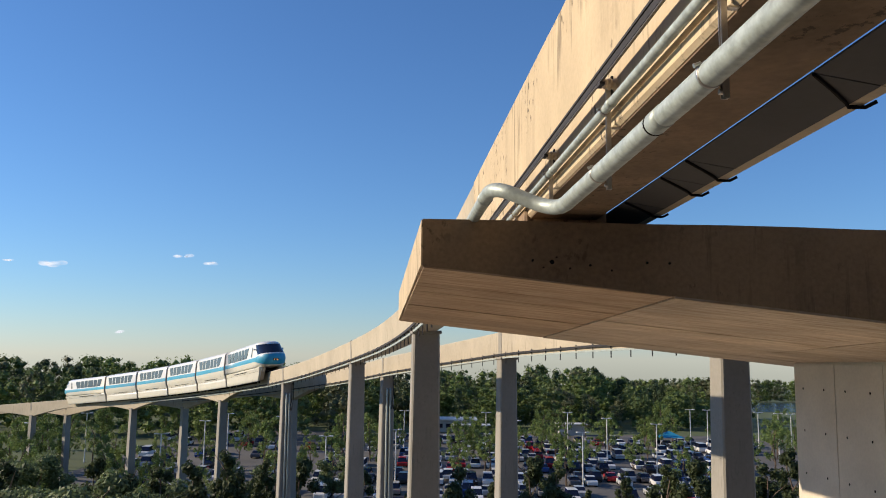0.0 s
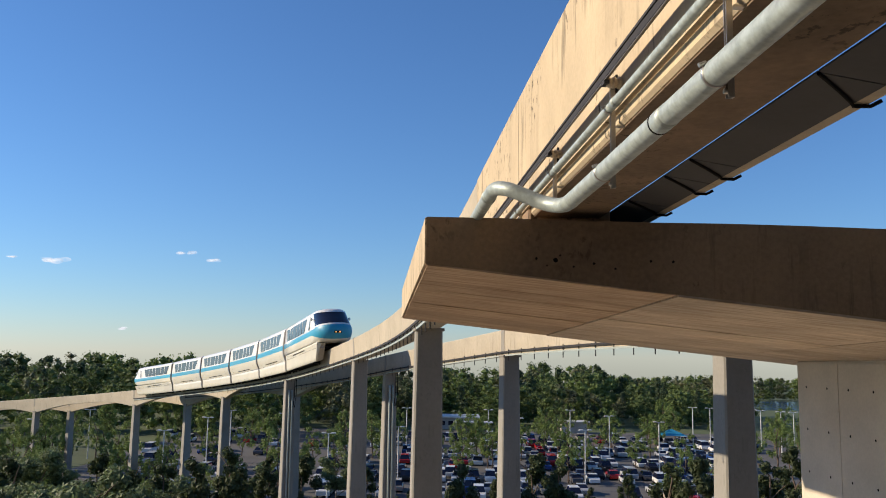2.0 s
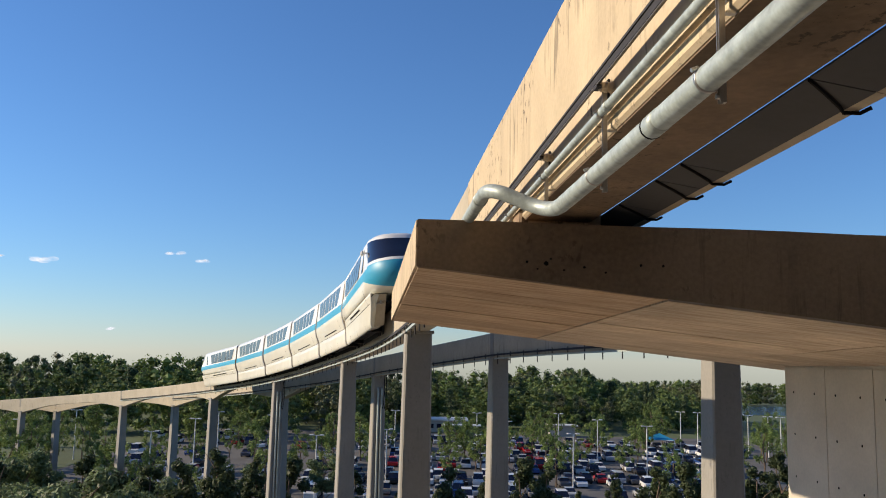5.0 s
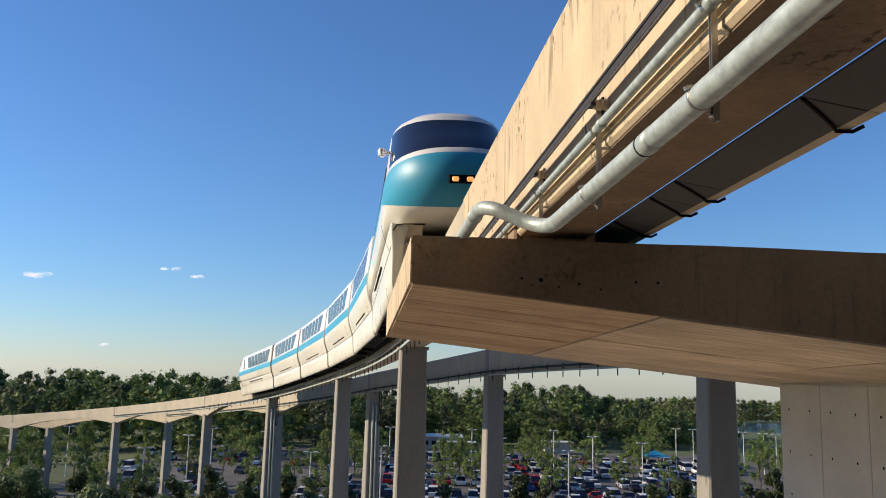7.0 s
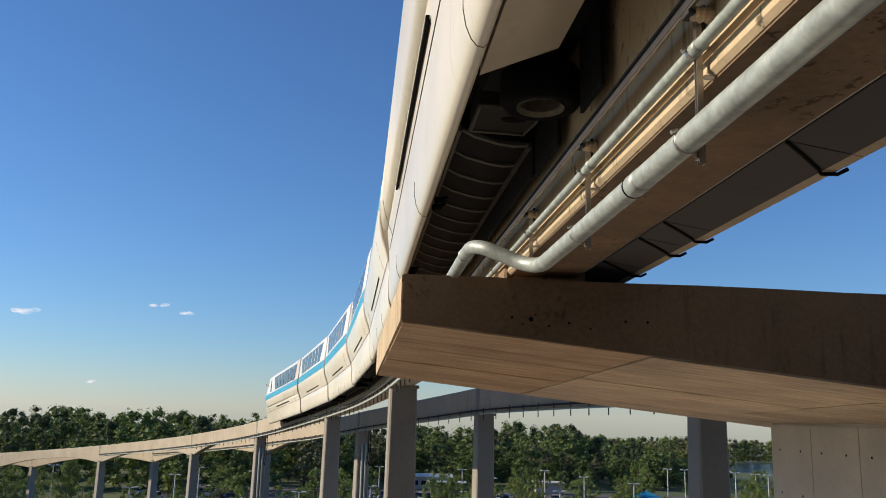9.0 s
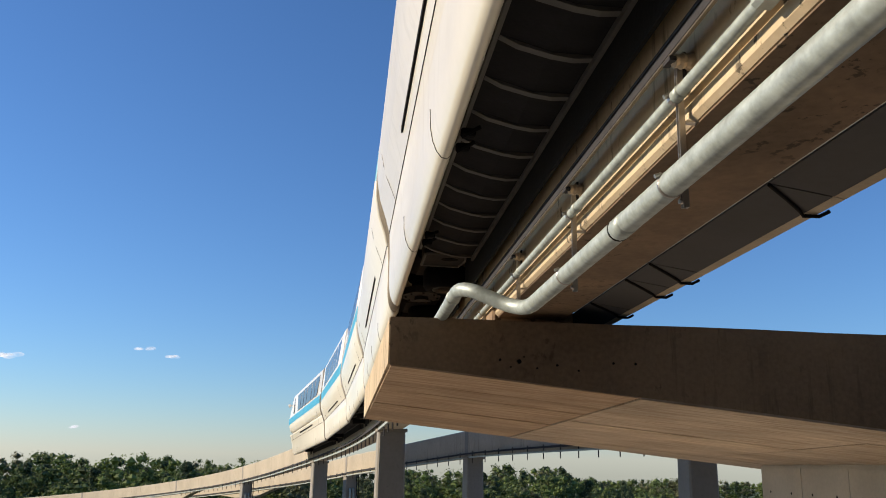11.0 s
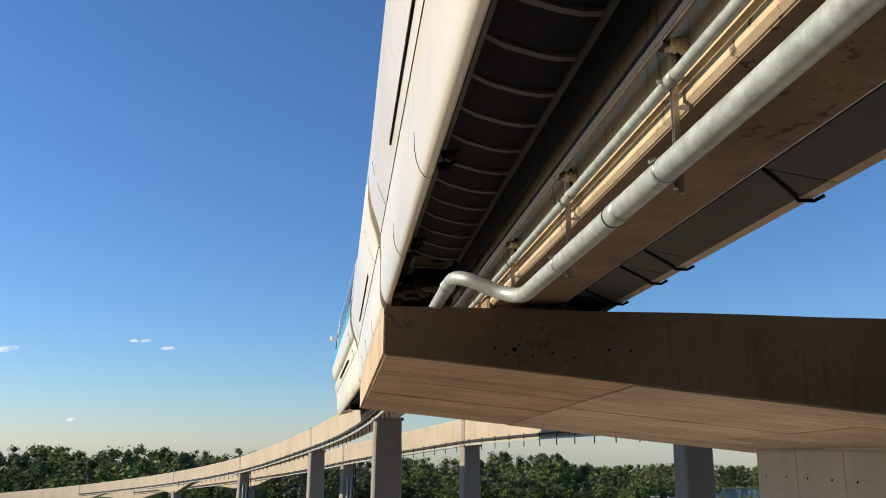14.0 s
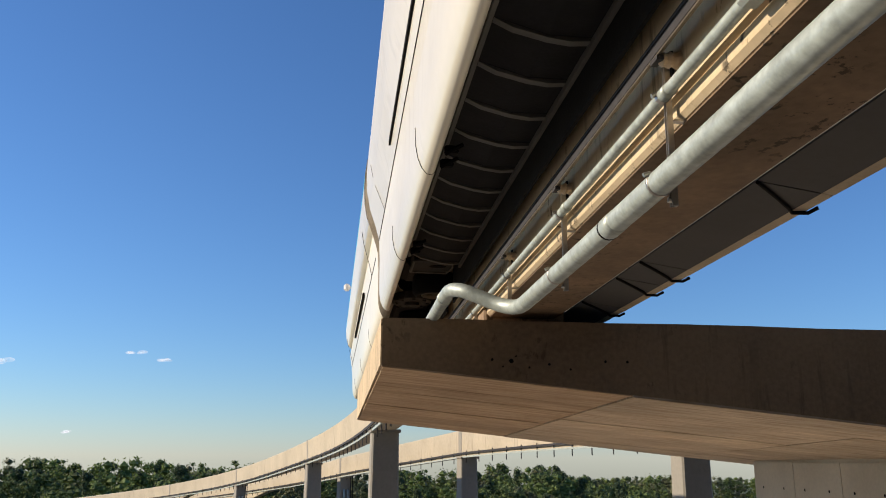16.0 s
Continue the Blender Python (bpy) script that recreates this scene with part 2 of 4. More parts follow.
def track(u, lat=0.0, h=0.0):
    """A point by the near track: u metres along it from the camera's foot, lat to the right, h over the beam's top."""
    x, y, z, th, k = (float(np.interp(u, _u, a)) for a in (_x, _y, _z, _th, _k))
    b = BANK * k
    lat, h = lat * math.cos(b) - h * math.sin(b), h * math.cos(b) + lat * math.sin(b)
    return Vector((x + math.cos(th) * lat, y + math.sin(th) * lat, z + h))


def track_far(u, lat=0.0, h=0.0):
    """The same for the second track, which draws away from the first towards the station."""
    w = float(np.interp(u, [-70, 5, 22, 41, 58, 90, 190], [10.5, 9.3, 8.2, 6.1, 4.4, 4.1, 4.1]))
    return track(u, 0, 0) + (track(u, 1, 0) - track(u, 0, 0)).normalized() * (w + lat) + Vector((0, 0, h - float(np.interp(u, [20, 60], [0.70, 0.42]))))


def sweep(geo, line, profile, u0, u1, step=1.0, mi=0, low=None):
    """Closed profile of (lat, h) drawn along a track; low(u) gives the depth to which its lowest points go."""
    n = max(1, round((u1 - u0) / step))
    us = [u0 + (u1 - u0) * i / n for i in range(n + 1)]
    k = len(profile)
    vs = []
    base = min(h for _, h in profile)
    for u in us:
        for lat, h in profile:
            hh = h if low is None or h > base + 0.3 else h - base - low(u)
            vs.append(line(u, lat, hh))
    fs = [[i * k + j, i * k + (j + 1) % k, (i + 1) * k + (j + 1) % k, (i + 1) * k + j] for i in range(n) for j in range(k)]
    fs += [list(range(k))[::-1], [n * k + j for j in range(k)]]
    return geo.add(vs, fs, mi)

# ---- ground and water ----
def ground():
    # flat by the lot, then falling gently to a shelf with the lake and away to the horizon
    g = Geo()
    prof = [(-600, 0), (245, 0), (420, -3.4), (505, -3.4), (900, -15.5), (1600, -37), (3600, -98)]
    xs = [-3400, -1200, -300, 0, 300, 1200, 3400]
    g.add([(x, y, z) for y, z in prof for x in xs], [[r * 7 + c, r * 7 + c + 1, r * 7 + c + 8, r * 7 + c + 7] for r in range(6) for c in range(6)])
    tagged(g.ob("ground", GRASS), "green lawn and scrub ground reaching the horizon", "ground", kind="structure")
    lot = Geo().box((10, 172, 0.03), (152, 135, 0.06))
    tagged(lot.ob("road", ASPH), "grey asphalt of a large parking lot with planted islands", "parking lot", kind="structure")
    # added paving, never in view: reflects sunlight up to the soffits
    pave = Geo().box((2, 32, 0.02), (110, 78, 0.04))
    tagged(pave.ob("pavement", PAVE), "unseen pale paving added below the tracks to bounce light", "pavement", kind="structure")
    lake = Geo().add([(100, 412, -3.2), (420, 412, -3.2), (420, 500, -3.2), (100, 500, -3.2)], [[0, 1, 2, 3]])
    tagged(lake.ob("water", water), "blue lake water behind the trees", "lake", kind="structure")


# ---- the concrete crossbeam and its wall-like column ----
COS, SIN = math.cos(TH0), math.sin(TH0)


def near(w, v, z):
    """A point by the near track's own axes: w to the right of the camera, v ahead, z over the eye."""
    return Vector((w * COS - v * SIN, w * SIN + v * COS, EYE + z))


CAP_W0, CAP_W1, CAP_V0, CAP_V1, CAP_TOP = 0.335, 15.5, 6.75, 14.6, 1.13


def soffit(w, v):
    return 0.722 - 0.1 * (w - CAP_W0) - 0.0133 * (v - CAP_V0)


def crossbeam():
    cap = thing("concrete_crossbeam", "heavy stained concrete crossbeam under the monorail beam, shade in its brown", "crossbeam")
    g = Geo()
    ws = [CAP_W0 + (CAP_W1 - CAP_W0) * i / 24 for i in range(25)]
    vs = []
    rng = random.Random(4)
    for w in ws:
        j = [rng.uniform(-0.006, 0.006) for _ in range(4)]
        vs += [near(w, CAP_V0 + j[0], CAP_TOP + j[1]), near(w, CAP_V1, CAP_TOP), near(w, CAP_V1, soffit(w, CAP_V1) + 0.03), near(w, CAP_V0, soffit(w, CAP_V0) + 0.015 + j[2])]
    fs = [[i * 4 + k, i * 4 + (k + 1) % 4, i * 4 + 4 + (k + 1) % 4, i * 4 + 4 + k] for i in range(24) for k in range(4)]
    fs += [[3, 2, 1, 0], [96, 97, 98, 99]]
    g.add(vs, fs)
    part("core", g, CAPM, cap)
    # thin end slab of the cantilever, without the shade brown of the core
    e = Geo()
    a = 0.012
    e.add([near(CAP_W0 - a, CAP_V0 + 0.01, CAP_TOP - 0.01), near(CAP_W0 - a, CAP_V1, CAP_TOP - 0.01), near(CAP_W0 - a, CAP_V1, soffit(0.3, CAP_V1) + 0.01), near(CAP_W0 - a, CAP_V0 + 0.01, soffit(0.3, CAP_V0) + 0.02),
           near(CAP_W0, CAP_V0 + 0.01, CAP_TOP - 0.01), near(CAP_W0, CAP_V1, CAP_TOP - 0.01), near(CAP_W0, CAP_V1, soffit(0.3, CAP_V1) + 0.01), near(CAP_W0, CAP_V0 + 0.01, soffit(0.3, CAP_V0) + 0.02)],
          [[0, 1, 2, 3], [7, 6, 5, 4], [0, 4, 5, 1], [1, 5, 6, 2], [2, 6, 7, 3], [3, 7, 4, 0]])
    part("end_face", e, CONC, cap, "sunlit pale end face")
    # form boards printed in the underside, in three bays with skewed joints
    rng = random.Random(9)
    rows = [6.75, 7.95, 8.75, 9.7, 10.7, 11.9, 13.2, CAP_V1]

    def joint(k, v):
        return [CAP_W0, 2.42 + (v - CAP_V0) * 0.055, 5.0 + (v - CAP_V0) * 0.13, CAP_W1][k]

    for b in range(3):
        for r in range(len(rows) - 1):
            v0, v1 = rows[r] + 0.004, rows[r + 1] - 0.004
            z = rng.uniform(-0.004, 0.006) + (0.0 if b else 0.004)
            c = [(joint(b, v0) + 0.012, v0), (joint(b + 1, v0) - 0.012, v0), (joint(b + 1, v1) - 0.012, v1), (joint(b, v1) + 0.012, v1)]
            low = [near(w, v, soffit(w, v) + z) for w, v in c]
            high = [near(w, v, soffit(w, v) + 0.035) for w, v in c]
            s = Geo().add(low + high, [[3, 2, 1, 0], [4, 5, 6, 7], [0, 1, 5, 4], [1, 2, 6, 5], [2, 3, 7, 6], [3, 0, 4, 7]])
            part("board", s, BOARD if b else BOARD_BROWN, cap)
    # form-tie holes and spalls in the shaded face
    for w, z, r in ((w, z, 0.7 * r) for w, z, r in ((1.24, 0.80, 0.017), (1.40, 0.79, 0.03), (2.2, 0.80, 0.016), (2.39, 0.80, 0.016), (1.33, 0.745, 0.012), (1.44, 0.83, 0.012), (1.72, 0.77, 0.016), (1.90, 0.73, 0.014), (1.55, 0.74, 0.012))):
        n = 9
        ring = [near(w + r * math.cos(6.283 * i / n) * rng.uniform(0.7, 1.1), CAP_V0 - 0.012, z + r * math.sin(6.283 * i / n) * rng.uniform(0.7, 1.1)) for i in range(n)]
        back = [p + near(0, 0.03, 0) - near(0, 0, 0) for p in ring]
        h = Geo().add(ring + back, [list(range(n)), *[[i, (i + 1) % n, n + (i + 1) % n, n + i] for i in range(n)]])
        part("tie_hole", h, BLACKM, cap)
    # bearing blocks under the two beams
    for w in (1.59, 10.9):
        part("bearing_block", Geo().box((0, 0, 0), (0.72, 0.9, 0.17), bev=0.02), CAPM, cap, at=Matrix.Translation(near(w, CAP_V0 + 0.75, CAP_TOP + 0.075)) @ pose(0, 0, 0, 0, 0, math.degrees(TH0)))
    # column: core and formed panels
    w0, w1, v0, v1 = 6.83, 9.8, 7.3, 13.4
    col = Geo()
    base = [(w0, v0), (w1, v0), (w1, v1), (w0, v1)]
    col.add([near(w, v, -EYE) for w, v in base] + [near(w, v, soffit(w, v) + 0.02) for w, v in base], [[3, 2, 1, 0], [4, 5, 6, 7], [0, 1, 5, 4], [1, 2, 6, 5], [2, 3, 7, 6], [3, 0, 4, 7]])
    column = part("column", col, WALLM, cap, "pale board-formed concrete column")
    rng = random.Random(2)
    for i in range(5):
        a, b = v1 - i * 1.22 - 0.006, v1 - (i + 1) * 1.22 + 0.006
        for k in range(6):
            zt = -0.16 - 3.66 * k + (0.13 if k == 0 else -0.0)
            zb = max(-0.16 - 3.66 * (k + 1) + 0.002, -EYE)
            o = 0.03 + rng.uniform(-0.003, 0.003)
            q = [near(w0 - o, a, zb), near(w0 - o, b, zb), near(w0 - o, b, zt), near(w0 - o, a, zt), near(w0, a, zb), near(w0, b, zb), near(w0, b, zt), near(w0, a, zt)]
            part("panel", Geo().add(q, [[0, 1, 2, 3], [7, 6, 5, 4], [0, 4, 5, 1], [1, 5, 6, 2], [2, 6, 7, 3], [3, 7, 4, 0]]), WALLM, column)
            if k == 0:
                for vv in (a - 0.27, a - 0.90):
                    for z in (-0.42, -1.08, -1.74):
                        n = 8
                        ring = [near(w0 - 0.036, vv + 0.016 * math.cos(6.283 * j / n), z + 0.02 * math.sin(6.283 * j / n)) for j in range(n)]
                        back = [p + near(0.02, 0, 0) - near(0, 0, 0) for p in ring]
                        part("tie_hole", Geo().add(ring + back, [list(range(n)), *[[j, (j + 1) % n, n + (j + 1) % n, n + j] for j in range(n)]]), BLACKM, column)


# ---- beams and piers ----
PROFILE = [(-0.275, 0.04), (0.275, 0.04), (0.33, -0.02), (0.33, -1.175), (0.305, -1.185), (0.305, -1.205), (0.33, -1.215), (0.33, -1.232), (0.268, -1.285), (-0.31, -1.285), (-0.33, -1.265), (-0.33, -1.215), (-0.305, -1.205), (-0.305, -1.185), (-0.33, -1.175), (-0.33, -0.02)]
PLAIN = [(-0.29, 0), (0.29, 0), (0.33, -0.045), (0.33, -1.24), (0.30, -1.28), (-0.30, -1.28), (-0.33, -1.24), (-0.33, -0.045)]
PIERS_A = [26, 49.5, 73.5, 95.5, 125, 155, 180]
PIERS_B = [22.5, 40.5, 59.5, 85.5, 118, 152, 180]


def haunch(a, b):
    """Depth of a far span, deeper over its piers."""
    def low(u):
        t = (u - a) / (b - a)
        deep = 0.15 if a < 74 and t < 0.5 else 1.0
        return 1.2 + deep * max(0.0, abs(2 * t - 1) - 0.2) ** 1.7 / 0.68
    return low


def beams():
    near_beam = thing("guideway_beam", "tan concrete monorail beam with dark streaks, close overhead", "monorail beam", "guideway beams")
    part("concrete", sweep(Geo(), track, PROFILE, -40, 11.4, 1.0), CONC, near_beam)
    # thin strip over the bottom that carries the painted shade and stain
    part("underside", sweep(Geo(), track, [(-0.306, -1.2895), (0.264, -1.2895), (0.264, -1.297), (-0.306, -1.297)], -40, 11.4, 1.0), BEAM_UNDER, near_beam, "stained underside, darkened brown for its shade")
    for line, ends, first in ((track, [11.4] + PIERS_A, False), (track_far, [-40, 7.5] + PIERS_B, True)):
        for i in range(len(ends) - 1):
            a, b = ends[i], ends[i + 1]
            far = b > 80
            sp = thing("guideway_beam", "sunlit concrete monorail beam " + ("with an arched underside on tall piers" if far else "curving away over tall piers"), "monorail beam", "guideway beams")
            part("concrete", sweep(Geo(), line, PLAIN, a + 0.015, b - 0.015, 1.0, low=haunch(a, b) if far else None), CONC_FAR, sp)
            part("joint_band", sweep(Geo(), line, [(-0.345, 0.01), (0.345, 0.01), (0.345, -1.2), (-0.345, -1.2)], b - 0.2, b + 0.2, 0.4), PIER, sp, "pale joint band")
            # power rail on stand-offs along the lower side
            for s in (-1, 1):
                if b < 130:
                    part("power_rail", sweep(Geo(), line, [(s * 0.40, -1.06), (s * 0.45, -1.06), (s * 0.45, -1.14), (s * 0.40, -1.14)], a, b, 1.0), BUSM, sp, "dark power rail")
                    if s < 0:
                        part("conduit", sweep(Geo(), line, [(-0.35, -1.24), (-0.42, -1.24), (-0.42, -1.31), (-0.35, -1.31)], a, b, 1.0), GALV, sp, "pale conduit")
            if b < 100:
                n = int((b - a) / 1.5)
                for j in range(n):
                    u = a + 0.7 + j * 1.5
                    p0, p1 = line(u, -0.37, -1.0), line(u, -0.37, -1.55)
                    part("hanger", Geo().tube([p0, p1], 0.022, 5), BUSM, sp)


def piers():
    for line, us in ((track, PIERS_A), (track_far, PIERS_B)):
        for i, u in enumerate(us):
            far = u > 80
            top = line(u, 0, -(2.0 if far else 1.33))
            th = float(np.interp(u, _u, _th))
            w0, d0 = 0.40, 0.40
            hgt = top.z
            w1, d1 = w0 + hgt * 0.011, d0 + hgt * 0.012
            pier = thing("guideway_pier", "tall tapered concrete pier carrying the monorail beam", "pier", "guideway piers", Matrix.Translation((top.x, top.y, 0)) @ pose(0, 0, 0, 0, 0, math.degrees(th)))
            g = Geo()
            vs = []
            for z, a, b in ((0, w1, d1), (hgt - 0.0, w0, d0)):
                c = 0.05
                vs += [(-a + c, -b, z), (a - c, -b, z), (a, -b + c, z), (a, b - c, z), (a - c, b, z), (-a + c, b, z), (-a, b - c, z), (-a, -b + c, z)]
            g.add(vs, [[k, (k + 1) % 8, 8 + (k + 1) % 8, 8 + k] for k in range(8)] + [list(range(8))[::-1], list(range(8, 16))])
            part("shaft", g, PIER, pier)
            part("seat", Geo().box((0, 0, hgt + 0.03), (0.9, 1.0, 0.1), bev=0.02), PIER, pier)
            if u in (73.5, 59.5):
                for k, x in enumerate((-0.12, 0.12)):
                    z = hgt - 0.9
                    pts = [(x, -0.5 - 0.012 * hgt, 0), (x, -0.52, z - 0.3), (x, -0.5, z), (x, -0.42, z + 0.12)]
                    part("riser_pipe", Geo().tube(pts, 0.075, 8), GALV, pier, "galvanised cable riser", smooth=True)
                for x in (0.32, 0.45):
                    pts = [(x, -0.5, hgt + 0.2), (x, -0.55, hgt - 1.2), (x - 0.1, -0.55, hgt - 2.2), (x - 0.25, -0.5, hgt - 1.6)]
                    part("cable", Geo().tube(pts, 0.03, 6), BLACKM, pier)


# ---- services along the near beam ----
def services():
    pipe = thing("service_pipe", "thick galvanised steel pipe on strut hangers below the beam", "pipe")
    L, H = -0.423, -1.546
    pts = [track(-12 + i, L, H) for i in range(17)] + [track(5.28, L, H)]
    a, b, c = track(5.56, L, H), track(5.72, -0.83, -1.345), track(9, -0.815, -1.345)
    for t in np.linspace(0.0, 1, 6)[1:]:  # first bend
        p0, p1, p2 = track(5.28, L, H), a, a.lerp(b, 0.42)
        pts.append(p0.lerp(p1, t).lerp(p1.lerp(p2, t), t))
    for t in np.linspace(0, 1, 8):  # second bend
        p0, p1, p2 = a.lerp(b, 0.66), b, track(5.98, -0.83, -1.345)
        pts.append(p0.lerp(p1, t).lerp(p1.lerp(p2, t), t))
    pts.append(c)
    part("tube", Geo().tube(pts, 0.050, 20), GALV, pipe, smooth=True)
    for u in (0.6, 3.54, 6.9):
        if u < 5:
            part("coupling", Geo().tube([track(u - 0.006, L, H), track(u + 0.006, L, H)], 0.0535, 20), BLACKM, pipe)
            part("sleeve", Geo().tube([track(u - 0.13, L, H), track(u - 0.008, L, H)], 0.0522, 20), GALV, pipe, smooth=True)
    part("elbow_joint", Geo().tube([track(6.12, -0.829, -1.345), track(6.20, -0.829, -1.345)], 0.055, 20), GALV, pipe, smooth=True)

    conduit = thing("conduit", "thin galvanised conduit clamped along the beam's lower edge", "conduit")
    part("tube", Geo().tube([track(-12 + i, -0.385, -1.19) for i in range(22)], 0.025, 12), GALV, conduit, smooth=True)
    for u in (2.15,):
        part("fitting", Geo().box((0, 0, 0), (0.075, 0.20, 0.085), bev=0.015), GALV, conduit, "cast conduit body", at=Matrix.Translation(track(u, -0.39, -1.185)) @ pose(0, 0, 0, -1, 0, math.degrees(TH0)))
    for u in (1.4, 2.9, 4.35, 5.85):
        part("coupling", Geo().tube([track(u - 0.03, -0.385, -1.19), track(u + 0.03, -0.385, -1.19)], 0.029, 12), GALV, conduit, smooth=True)

    rail = thing("power_rail", "dark power rail on brown insulators along the beam's side", "power rail")
    part("bar", sweep(Geo(), track, [(-0.430, -1.005), (-0.412, -1.005), (-0.412, -1.045), (-0.430, -1.045)], -14, 11.4, 1), BUSM, rail)
    part("cover", sweep(Geo(), track, [(-0.436, -0.988), (-0.406, -0.988), (-0.406, -1.003), (-0.436, -1.003)], -14, 11.4, 1), BUSM, rail)
    part("contact_strip", sweep(Geo(), track, [(-0.428, -1.046), (-0.414, -1.046), (-0.414, -1.054), (-0.428, -1.054)], -14, 11.4, 1), HUB, rail, "worn metal contact strip")
    turn = pose(0, 0, 0, 0, 0, math.degrees(TH0))
    for i in range(-6, 6):
        u = 2.94 + 1.53 * i
        if u > 11 or u < -9:
            continue
        ins = Geo()
        ins.tube([track(u - 0.05, -0.33 - 0.014 * k, -1.06) for k in range(7)], [0.034, 0.034, 0.026, 0.034, 0.026, 0.03, 0.016], 12)
        part("insulator", ins, PORC, rail, "brown ribbed insulator")
        part("bracket", Geo().box((0, 0, 0), (0.028, 0.07, 0.018), m=Matrix.Translation(track(u - 0.05, -0.42, -1.066)) @ turn), BUSM, rail)
        # strut hanger for pipe and conduit
        hang = thing("pipe_hanger", "slotted steel strut hanger bolted to the beam", "pipe hanger", "pipe hangers")
        h = Geo()
        ln = 0.58 if u < 5.2 else 0.34
        t = Matrix.Translation(track(u, -0.357, -1.05 - ln / 2)) @ turn
        h.box((0, 0.0, 0), (0.006, 0.022, ln), m=t)
        h.box((-0.012, 0.010, 0), (0.02, 0.003, ln), m=t)
        h.box((-0.012, -0.010, 0), (0.02, 0.003, ln), m=t)
        part("strut", h, STEEL, hang)
        if u < 5.2:
            part("pipe_clamp", Geo().tube([track(u - 0.02, L, H), track(u - 0.005, L, H)], 0.0535, 18), STEEL, hang, smooth=True)
            part("clamp_bolt", Geo().tube([track(u - 0.012, L - 0.062, H + 0.028), track(u - 0.012, L - 0.035, H + 0.038)], 0.009, 8), STEEL, hang)
            part("nut", Geo().tube([track(u, -0.357, H - 0.06), track(u, -0.39, H - 0.06)], 0.011, 8), STEEL, hang)
        part("conduit_clamp", Geo().tube([track(u - 0.012, -0.385, -1.19), track(u + 0.012, -0.385, -1.19)], 0.030, 12).tube([track(u, -0.43, -1.19), track(u, -0.40, -1.175)], 0.010, 6), STEEL, hang)
        part("top_bracket", Geo().box((0.0, 0, 0), (0.012, 0.03, 0.12), m=Matrix.Translation(track(u, -0.345, -1.06)) @ turn), BUSM, hang)
        part("foot_bracket", Geo().box((0, 0, 0), (0.15, 0.03, 0.008), m=Matrix.Translation(track(u, -0.275, -1.288)) @ turn), STEEL, hang)

    tray = thing("cable_tray", "grey sheet-covered cable tray strapped beside the beam", "cable tray")
    us = [-14, -11.7, -9.1, -6.5, -3.9, -1.3, 1.2, 3.71, 5.33, 5.82, 6.70, 9.0, 11.4]
    for i in range(len(us) - 1):
        part("sheet", sweep(Geo(), track, [(0.388, -1.226), (0.715, -1.275), (0.715, -1.262), (0.388, -1.216)], us[i] + 0.006, us[i + 1] - 0.006, 1), TRAYM, tray)
        part("lip", sweep(Geo(), track, [(0.718, -1.275), (0.775, -1.285), (0.775, -1.14), (0.718, -1.14)], us[i] + 0.004, us[i + 1] - 0.004, 1), TRAYLIP, tray, "tan weathered outer lip")
        u = us[i]
        st = Geo()
        st.tube([track(u, 0.39, -1.232), track(u + 0.12, 0.54, -1.256), track(u + 0.23, 0.67, -1.278), track(u + 0.27, 0.71, -1.29), track(u + 0.24, 0.78, -1.298), track(u + 0.20, 0.815, -1.28)], 0.0105, 6)
        part("strap", st, BLACKM, tray, "black strap")


# ---- the station behind the camera ----
def station():
    # out of view; tall and dark to keep sky and bounce light off
    for name, c, s in (("wall_left", (-21, -9, 30), (38, 1, 60)), ("wall_right", (45, -9, 30), (58, 1, 60)), ("wall_top", (7, -9, 45), (18, 1, 30)), ("wall_low", (7, -9, 9.2), (18, 1, 18.4))):
        tagged(Geo().box(c, s, bev=0.02).ob(name, DARKB), "plain building wall round the monorail opening", "wall", kind="structure")
    tagged(Geo().box((7, -24, EYE - 1.85), (18, 29, 0.4)).ob("floor", DARKB), "dark concourse floor", "floor", kind="structure")
    tagged(Geo().box((7, -24, 30.3), (18, 29, 0.4)).ob("ceiling", DARKB), "dark concourse ceiling", "ceiling", kind="structure")
    tagged(Geo().box((-1.8, -24, 24.7), (0.4, 29, 11.0)).ob("wall_inner_left", DARKB), "dark concourse side wall", "wall", kind="structure")
    tagged(Geo().box((15.8, -24, 24.7), (0.4, 29, 11.0)).ob("wall_inner_right", DARKB), "dark concourse side wall", "wall", kind="structure")
    # unseen slab, stretched under the beams to block light from the paving
    tagged(Geo().box((1.2, -2.8, EYE - 1.85), (25.6, 11.4, 0.35)).ob("balcony_floor", DARKB), "balcony slab on which the viewer stands, widened to block light", "floor", kind="structure")


# ---- the train ----
LM, LE = 10.1, 13.0
VENT_Y = 0.2  # middle of the long vent slot
SIDE = [(0.0, 2.84), (0.55, 2.83), (0.92, 2.74), (1.09, 2.59), (1.13, 2.47), (1.28, 1.46), (1.295, 1.38), (1.335, 0.98), (1.328, 0.75), (1.285, 0.50), (1.205, 0.26), (1.168, 0.12)]
SIDE_MAT = [1, 1, 1, 1, 1, 1, 2, 0, 0, 0, 0]  # 0 cream, 1 white, 2 blue
SKIRT = [(1.162, 0.11), (1.150, -0.14), (1.150, -0.43), (1.146, -0.55), (1.130, -0.64), (1.104, -0.705), (1.074, -0.742), (1.044, -0.748), (1.020, -0.725), (1.004, -0.66), (0.98, -0.33), (0.95, 0.11)]


def side_x(z):
    for (x0, z0), (x1, z1) in zip(SIDE, SIDE[1:]):
        if z1 <= z <= z0:
            return x0 + (x1 - x0) * (z0 - z) / (z0 - z1)
    return 1.2


